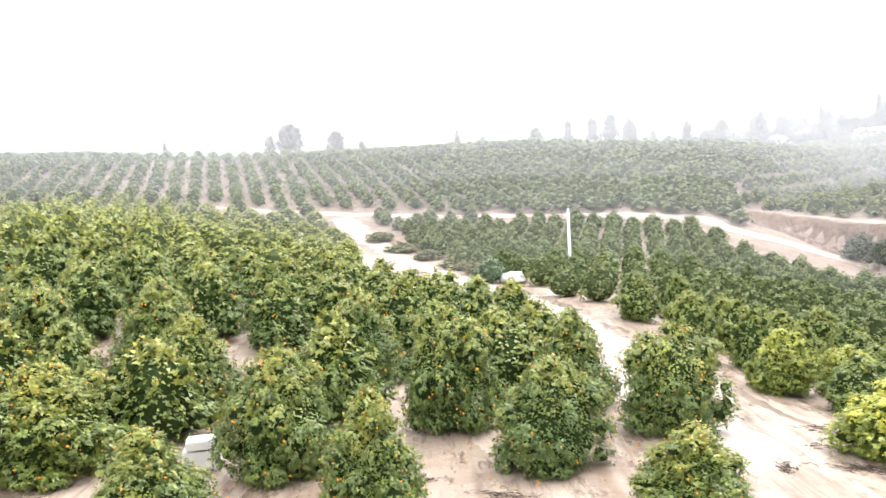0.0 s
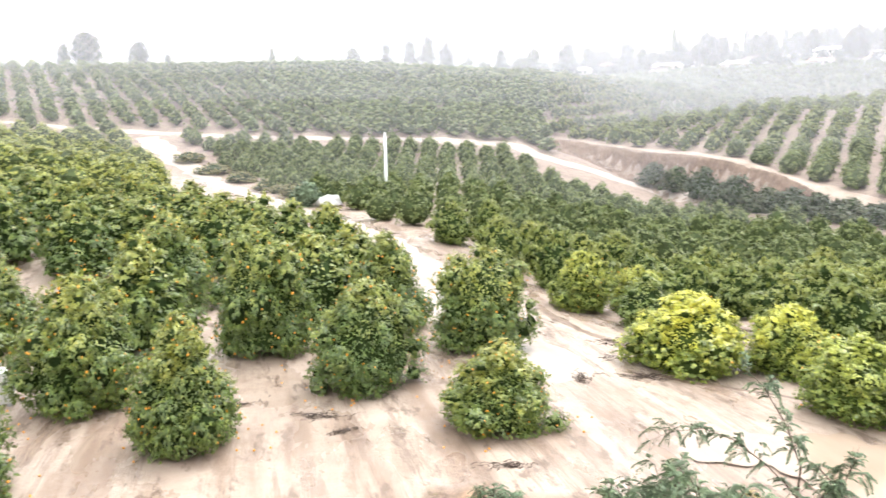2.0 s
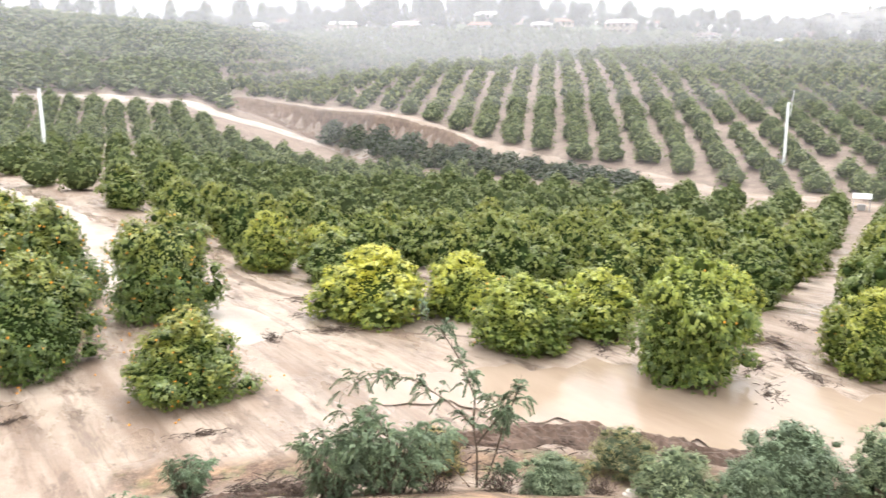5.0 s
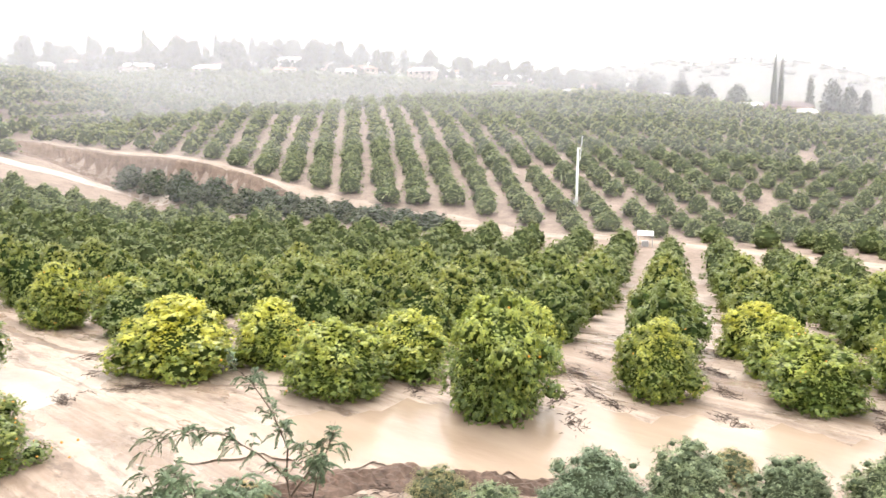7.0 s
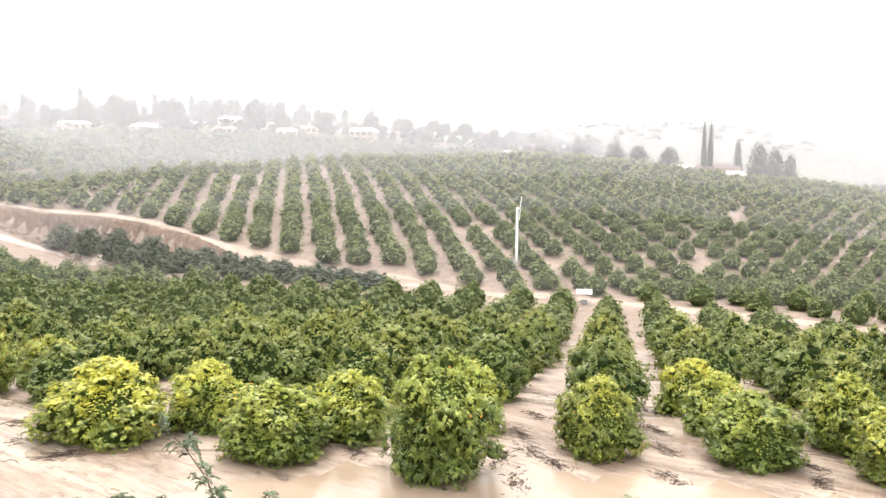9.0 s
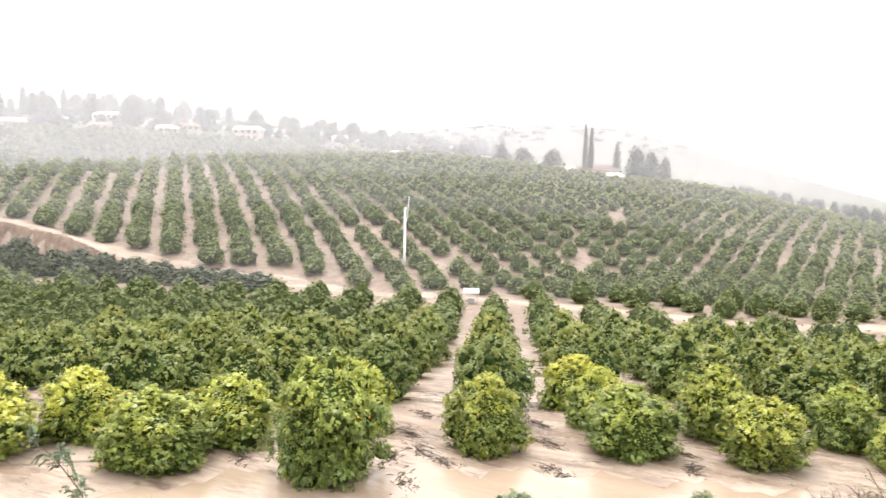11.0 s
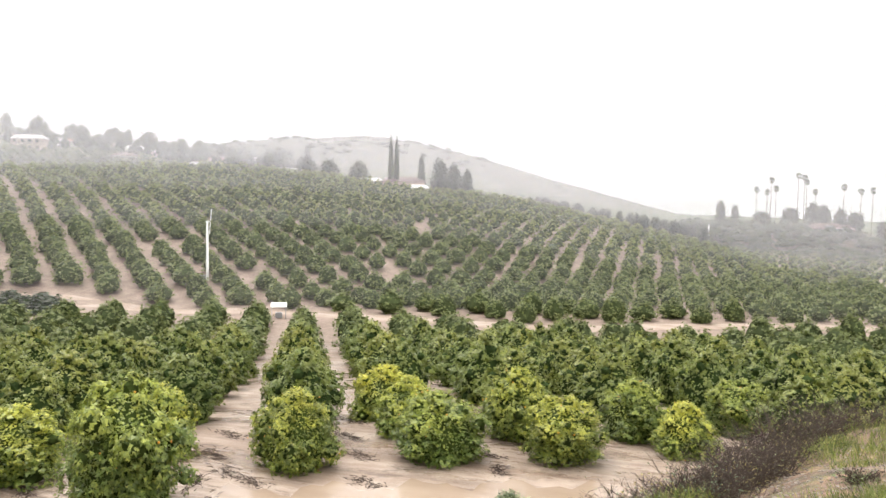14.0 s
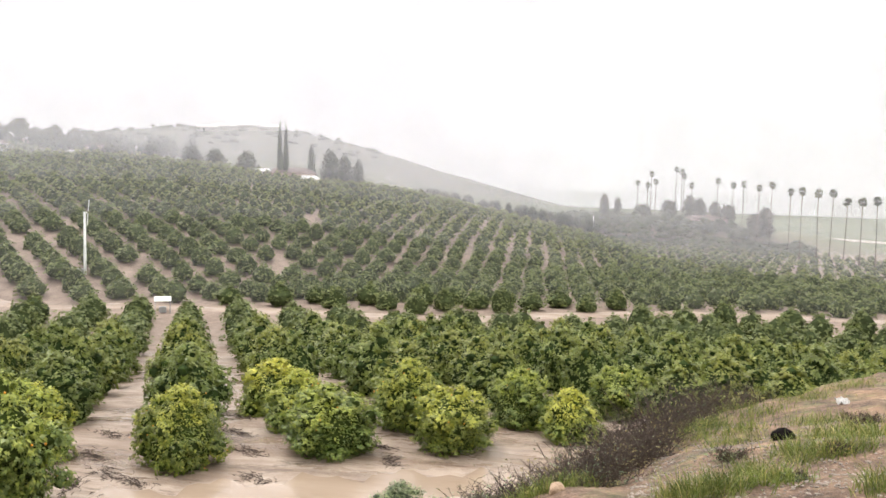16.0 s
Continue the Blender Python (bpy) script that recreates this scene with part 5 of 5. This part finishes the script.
def tall_tree_mesh(seed, leaves, leaf, shape, low):
    """A far tree's crown of leaf clumps. shape: how far the lumps stand out, by height; low: where the crown begins."""
    rng = np.random.default_rng(seed)
    lumps = 38
    a, t = np.arange(lumps) * 2.4, (np.arange(lumps) + rng.random(lumps)) / lumps
    wide = shape(t) * np.sqrt(rng.random(lumps) * 0.85 + 0.15)
    rad = 0.075 + 0.075 * rng.random(lumps)
    c = np.stack([wide * np.cos(a), wide * np.sin(a), low + (0.92 - low) * t], 1)
    v, f = BALL[2]
    h = (v[:, 2] + 1) / 2
    ring = np.hypot(v[:, 0], v[:, 1]) + 1e-6
    body = np.stack([v[:, 0] / ring * shape(h) * 0.6, v[:, 1] / ring * shape(h) * 0.6, low + (0.9 - low) * h], 1)
    k = rng.integers(0, lumps, leaves)
    n = rng.normal(size=(leaves, 3))
    n /= np.linalg.norm(n, axis=1)[:, None]
    p = c[k] + n * rad[k][:, None] * (0.85 + 0.85 * rng.random((leaves, 1)) ** 1.6)
    q = leaf_quads(rng, p, n, n, leaf, 0.7)
    w, g = BALL[1]
    # Body and lumps carry the crown's inner shade as a dark tone.
    cv = np.vstack([body] + [m + w * r * 0.66 * (0.7 + 0.5 * rng.random((len(w), 1))) for m, r in zip(c, rad)])
    cf = np.vstack([f] + [g + len(v) + i * len(w) for i in range(lumps)])
    faces = np.arange(leaves * 4).reshape(-1, 4).tolist() + (cf + leaves * 4).tolist()
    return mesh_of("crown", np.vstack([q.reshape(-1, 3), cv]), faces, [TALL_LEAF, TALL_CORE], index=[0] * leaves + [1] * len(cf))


def tall_tree(seed, shape, label, low=0.2):
    t = thing("tree", label, "tree", group="trees round the far houses")
    part("crown", tall_tree_mesh(seed, 900, 0.075, shape, low), None, t)
    rng = random.Random(seed)
    bm = bmesh.new()
    tube(bm, [(0, 0, -0.05), (0.01, 0, 0.3), (0, 0.01, 0.7)], [0.03, 0.022, 0.01], 6)
    for k in range(5):
        a = k * 1.3 + rng.random()
        tube(bm, [(0, 0, 0.22 + 0.07 * k), (0.1 * math.cos(a), 0.1 * math.sin(a), 0.38 + 0.08 * k), (0.2 * math.cos(a), 0.2 * math.sin(a), 0.5 + 0.08 * k)], [0.014, 0.01, 0.004], 5)
    part("trunk", bm, BARK, t)
    return t


far_trees = Grove([
    tall_tree(1, lambda t: 0.40 * np.sqrt(np.clip(1 - t * t * 0.95, 0, 1)) * np.clip(0.6 + 2 * t, 0, 1), "broad rounded tree fading into the mist", 0.1),
    tall_tree(2, lambda t: (0.14 + 0.22 * np.sin(3.14 * t) ** 2) * (0.85 + 0.15 * np.sin(17 * t)), "tall ragged eucalyptus fading into the mist", 0.15),
    tall_tree(3, lambda t: 0.02 + 0.38 * (1 - t), "tall conical tree fading into the mist", 0.1),
    tall_tree(4, lambda t: 0.40 * np.sqrt(np.clip(1 - (t - 0.35) ** 2 * 2.1, 0, 1)), "umbrella-shaped tree fading into the mist", 0.3)])
roll = random.Random(21)
# trees that stand out along the far crest: heading, distance, top's rise above the eye, width
for head, away, top, wide, k in [(-10.0, 335, 5.5, 15, 3), (-11.3, 340, 4.8, 8, 0), (-6.9, 335, 4.95, 13, 0), (-5.2, 345, 4.2, 7, 1), (1.3, 350, 4.65, 7, 2), (3.0, 350, 4.1, 8, 0), (6.6, 360, 4.5, 13, 0), (8.8, 365, 4.85, 9, 1), (10.4, 385, 4.9, 13, 1),
                                 (11.6, 390, 5.15, 14, 1), (12.8, 390, 4.7, 12, 0), (16.5, 400, 4.3, 10, 0), (20.9, 400, 4.5, 16, 0), (22.2, 410, 4.2, 12, 0), (-18.0, 340, 4.6, 5, 2), (24.5, 440, 4.6, 9, 2), (27.7, 440, 5.1, 9, 2),
                                 (30.0, 450, 4.6, 13, 0), (33.5, 450, 4.5, 14, 0), (38.4, 450, 4.8, 17, 0), (40.0, 450, 4.7, 15, 1), (42.5, 460, 4.2, 12, 0), (46.0, 460, 4.0, 18, 0), (48.5, 460, 3.7, 14, 0), (51.0, 460, 3.4, 15, 0), (54.4, 460, 3.1, 14, 0), (57.0, 450, 2.8, 14, 1)]:
    x, y = at(head, away)
    far_trees.plant(k, x, y, EYE + away * math.tan(radians(top)) - float(height(x, y)), wide * 0.8, roll.uniform(0, 360), 0.2)
TOPS = ([16, 22, 27, 31, 39, 43, 49, 53, 57, 62], [4.3, 4.3, 4.6, 5.0, 5.0, 4.3, 4.1, 3.8, 3.0, 2.5])
for i in range(90):
    head, away = 14 + i * 0.53 + roll.uniform(-.3, .3), roll.uniform(436, 560)
    x, y = at(head, away)
    top = float(np.interp(head, *TOPS)) - roll.uniform(0.0, 1.1)
    tall = max(4.0, EYE + away * math.tan(radians(top)) - float(height(x, y)))
    far_trees.plant(roll.choice((0, 0, 0, 1, 3)), x, y, tall, min(roll.uniform(6, 14), tall * 1.3), roll.uniform(0, 360), 0.2)
walls, roofs = (PALE_WALL, PALE_WALL, PINK_WALL), (WHITE_ROOF, RED_ROOF, WHITE_ROOF, BROWN_ROOF, WHITE_ROOF)
for i in range(58):
    head = -8 + i * 1.22 + roll.uniform(-.6, .6)
    away = (roll.uniform(363, 392) if i < 18 else 408 + (i % 4) * 34 + roll.uniform(-8, 8))
    x, y = at(head, away)
    s = 2 if roll.random() < 0.3 else 1
    house(x, y, -head + roll.uniform(-35, 35), roll.uniform(8, 15), roll.uniform(6, 8), 2.8 * s, walls[i % 3], roofs[i % 5], "pale low house with a pitched roof in the mist", "houses of the misty town", s)

# the farm on the crest of the hill grove
fx, fy = at(69.0, 268)
house(fx, fy, -62, 13, 8, 3.1, PINK_WALL, BROWN_ROOF, "low brown-roofed farmhouse on the hill's crest", "farm buildings")
for head, away, long in ((66.8, 276, 7), (70.1, 262, 5), (61.4, 320, 14)):
    house(*at(head, away), -head + 10, long, 5, 2.2, PALE_WALL, WHITE_ROOF, "small white farm outbuilding on the hill's crest", "farm buildings")


def cypress(x, y, tall, wide, seed):
    t = thing("cypress", "slim dark columnar cypress beside the farmhouse", "cypress", pose(x, y, float(height(x, y)) - 0.1), "cypresses")
    rng = np.random.default_rng(seed)
    m = 1500
    h = rng.random(m) ** 0.9
    a = rng.random(m) * 6.283
    r = wide * 0.5 * np.interp(h, [0, 0.08, 0.35, 0.75, 1], [0.4, 0.85, 1, 0.6, 0.05]) * (0.75 + 0.3 * rng.random(m))
    out = np.stack([np.cos(a), np.sin(a), 0 * a + 0.4], 1)
    p = np.stack([r * np.cos(a), r * np.sin(a), 0.4 + h * (tall - 0.4)], 1)
    q = leaf_quads(rng, p, out, out * 0.3 + np.array([0, 0, 1.6]), 0.5, 0.45)
    bm = bmesh.new()
    tube(bm, [(0, 0, 0.3), (0, 0, tall * 0.1), (0, 0, tall * 0.4), (0, 0, tall * 0.75), (0, 0, tall * 0.97)], [wide * 0.2, wide * 0.38, wide * 0.42, wide * 0.25, 0.02], 12)
    # A dark tube inside: shade between the leaves put into its colour.
    part("inner_crown", bm, CORE, t)
    part("crown", mesh_of("crown", q.reshape(-1, 3), np.arange(m * 4).reshape(-1, 4).tolist(), [TALL_LEAF]), None, t)
    part("trunk", tube(bmesh.new(), [(0, 0, -0.2), (0, 0, 0.8)], [0.18, 0.15], 8), BARK, t)
    return t


for head, away, top in ((68.15, 266, 3.86), (68.55, 266, 3.74)):
    x, y = at(head, away)
    cypress(x, y, EYE + away * math.tan(radians(top)) - float(height(x, y)), 1.9, int(head * 100))
for head, away, top, wide, k in ((70.25, 268, 2.4, 4.5, 2), (71.5, 272, 2.15, 8, 0), (72.5, 272, 1.85, 7, 0), (73.4, 275, 1.5, 5, 0), (66.0, 280, 1.9, 9, 0), (64.0, 300, 2.0, 10, 0), (62.5, 310, 2.2, 10, 1), (60.0, 320, 2.2, 10, 1), (57.5, 330, 2.0, 11, 0)):
    x, y = at(head, away)
    far_trees.plant(k, x, y, EYE + away * math.tan(radians(top)) - float(height(x, y)), wide, roll.uniform(0, 360), 0.2)
for head, away in ((64.6, 640), (66.0, 650), (67.5, 640), (63.5, 620)):
    house(*at(head, away), -head, 15, 9, 3, PALE_WALL, WHITE_ROOF, "pale house on the distant misty hill", "houses of the misty town")


# ---- palms and the plain ----
def palm(x, y, tall, seed):
    rng = random.Random(seed)
    t = thing("palm", "tall slim fan palm with a round head in the mist", "palm tree", pose(x, y, float(height(x, y)) - 0.2, 0, 0, rng.uniform(0, 360)), "row of fan palms")
    bend = rng.uniform(-.5, .5)
    part("trunk", tube(bmesh.new(), [(0, 0, -0.2), (bend * .4, 0, tall * 0.3), (bend, 0, tall * 0.7), (bend * 1.1, 0, tall - 1.2)], [0.26, 0.16, 0.13, 0.13], 8), BARK, t)
    bm = bmesh.new()
    top = Vector((bend * 1.1, 0, tall - 1.3))
    for k in range(46):
        a, up = rng.uniform(0, 6.283), rng.uniform(-1.1, 1.4)
        out = Vector((math.cos(a) * math.cos(up), math.sin(a) * math.cos(up), math.sin(up)))
        side = out.cross(Vector((0, 0, 1))).normalized()
        s = rng.uniform(0.9, 1.45)
        b = top + out * s * 0.45
        rim = [b + out * s * math.cos(w) * 0.75 + side * s * math.sin(w) * 0.6 - Vector((0, 0, 0.25 * s * abs(math.sin(w)))) for w in (-1.2, -0.7, -0.25, 0.25, 0.7, 1.2)]
        hub = bm.verts.new(b)
        ring = [bm.verts.new(r) for r in rim]
        for p, q in zip(ring, ring[1:]):
            bm.faces.new((hub, p, q))
        bm.faces.new([bm.verts.new(c) for c in (top + side * 0.03, top - side * 0.03, b - side * 0.02, b + side * 0.02)])
    part("frond_head", bm, TALL_LEAF, t)
    return t


# heading, distance, rise of the top against the eye
PALMS = [(92.2, 400, 0.42), (93.1, 395, 1.03), (92.9, 390, 0.29), (93.4, 390, 0.52), (94.7, 410, 1.35), (95.1, 405, 1.21), (95.2, 400, 0.92), (95.7, 390, 0.36), (97.3, 385, 0.68), (98.2, 380, 0.42),
         (98.9, 370, 0.50), (99.8, 355, 0.31), (100.6, 335, 0.47), (101.7, 330, 0.08), (102.4, 310, 0.16), (103.4, 305, 0.05), (104.1, 300, 0.07), (104.9, 298, -0.45), (105.8, 285, -0.43), (106.7, 280, -0.33), (107.8, 275, -0.4), (109.0, 270, -0.5)]
for i, (head, away, top) in enumerate(PALMS):
    x, y = at(head, away)
    palm(x, y, EYE + away * math.tan(radians(top)) - float(height(x, y)) + 1.0, 500 + i)
for head, away, top, wide, k in [(90.1, 385, -0.35, 6, 0), (91.0, 385, -0.6, 5, 0), (92.6, 385, -1.0, 9, 3), (94.3, 380, -0.7, 8, 3), (95.6, 385, -0.35, 9, 1), (96.2, 380, -0.5, 8, 0), (97.2, 375, -0.7, 7, 0), (98.0, 375, -0.9, 8, 3), (100.3, 365, -1.0, 10, 0), (99.6, 365, -1.4, 9, 0)]:
    x, y = at(head, away)
    far_trees.plant(k, x, y, max(3.5, EYE + away * math.tan(radians(top)) - float(height(x, y))), wide, roll.uniform(0, 360), 0.2)
# a line of small trees behind the hill's shoulder
for i in range(20):
    head, away = 77.6 + i * 0.6 + roll.uniform(-.2, .2), roll.uniform(300, 330)
    x, y = at(head, away)
    top = float(np.interp(head, [77.5, 81.7, 85.6, 89.4], [-0.1, -0.7, -1.15, -1.2])) - roll.uniform(0, 0.25)
    far_trees.plant(roll.choice((0, 0, 3)), x, y, min(7.0, max(2.5, EYE + away * math.tan(radians(top)) - float(height(x, y)))), roll.uniform(4, 6.5), roll.uniform(0, 360), 0.2)
scrub = []
for _ in range(210):
    head = roll.uniform(87, 103)
    away = roll.uniform(346, 386) - 1.4 * (head - 87)
    scrub.append((*at(head, away), roll.uniform(2.4, 4.6) * (0.7 if head > 100 else 1), roll.uniform(6, 10)))
town = []
for _ in range(330):
    head, away = roll.uniform(14, 63), roll.uniform(408, 590)
    town.append((*at(head, away), roll.uniform(3.0, 8.0), roll.uniform(5, 11)))
for _ in range(60):
    head, away = roll.uniform(-20, 14), roll.uniform(335, 400)
    town.append((*at(head, away), roll.uniform(3.0, 5.5), roll.uniform(5, 10)))
wood("town_trees", town, 110, 0.13, TALL_LEAF, "dense band of garden trees among the far houses", 19, 1)
peak = [(*at(roll.uniform(56, 75), roll.uniform(540, 720)), roll.uniform(1.2, 3.2), roll.uniform(3, 8)) for _ in range(110)]
wood("peak_brush", peak, 60, 0.18, TALL_LEAF, "scattered brush and trees on the distant misty hill", 23)
wood("dark_scrub", scrub, 120, 0.2, DARK_LEAF, "dark mass of scrub and low trees below the palms", 17)
house(*at(96.6, 372), -70, 16, 8, 2.8, PINK_WALL, BROWN_ROOF, "long brown-roofed house among the palms", "houses on the plain")
ribbon("plain_road", [at(h, d) for h, d in ((96, 560), (100, 520), (103, 480), (106, 455), (112, 430), (120, 420))], [9, 9, 12, 12, 10], TRACK, "pale road across the misty plain", "road", lift=0.4, step=6)
ribbon("plain_track", [at(h, d) for h, d in ((84, 300), (90, 285), (96, 262), (102, 238), (108, 222), (116, 210))], [5, 6, 7, 8], DIRT, "pale dirt strip beside the small trees", "track", lift=0.25, step=4)


# ---- mist, imitated by curved white sheets ----
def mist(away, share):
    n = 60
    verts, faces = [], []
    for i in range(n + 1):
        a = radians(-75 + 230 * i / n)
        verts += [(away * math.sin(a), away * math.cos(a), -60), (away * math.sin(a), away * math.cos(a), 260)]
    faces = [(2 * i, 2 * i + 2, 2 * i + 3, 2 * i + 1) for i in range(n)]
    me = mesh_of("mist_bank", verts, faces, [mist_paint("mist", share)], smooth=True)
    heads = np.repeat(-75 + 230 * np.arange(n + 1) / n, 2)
    # the nearer haze sheets are made thinner towards the plain
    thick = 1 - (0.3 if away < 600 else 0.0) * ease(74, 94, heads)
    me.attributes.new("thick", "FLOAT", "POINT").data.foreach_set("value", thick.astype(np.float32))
    return tagged(new("mist_bank", me), "thin white see-through sheet imitating mist over the valley", "mist", "banks of mist", "stuff")


# Haze is imitated by white sheets set in rings round the camera.
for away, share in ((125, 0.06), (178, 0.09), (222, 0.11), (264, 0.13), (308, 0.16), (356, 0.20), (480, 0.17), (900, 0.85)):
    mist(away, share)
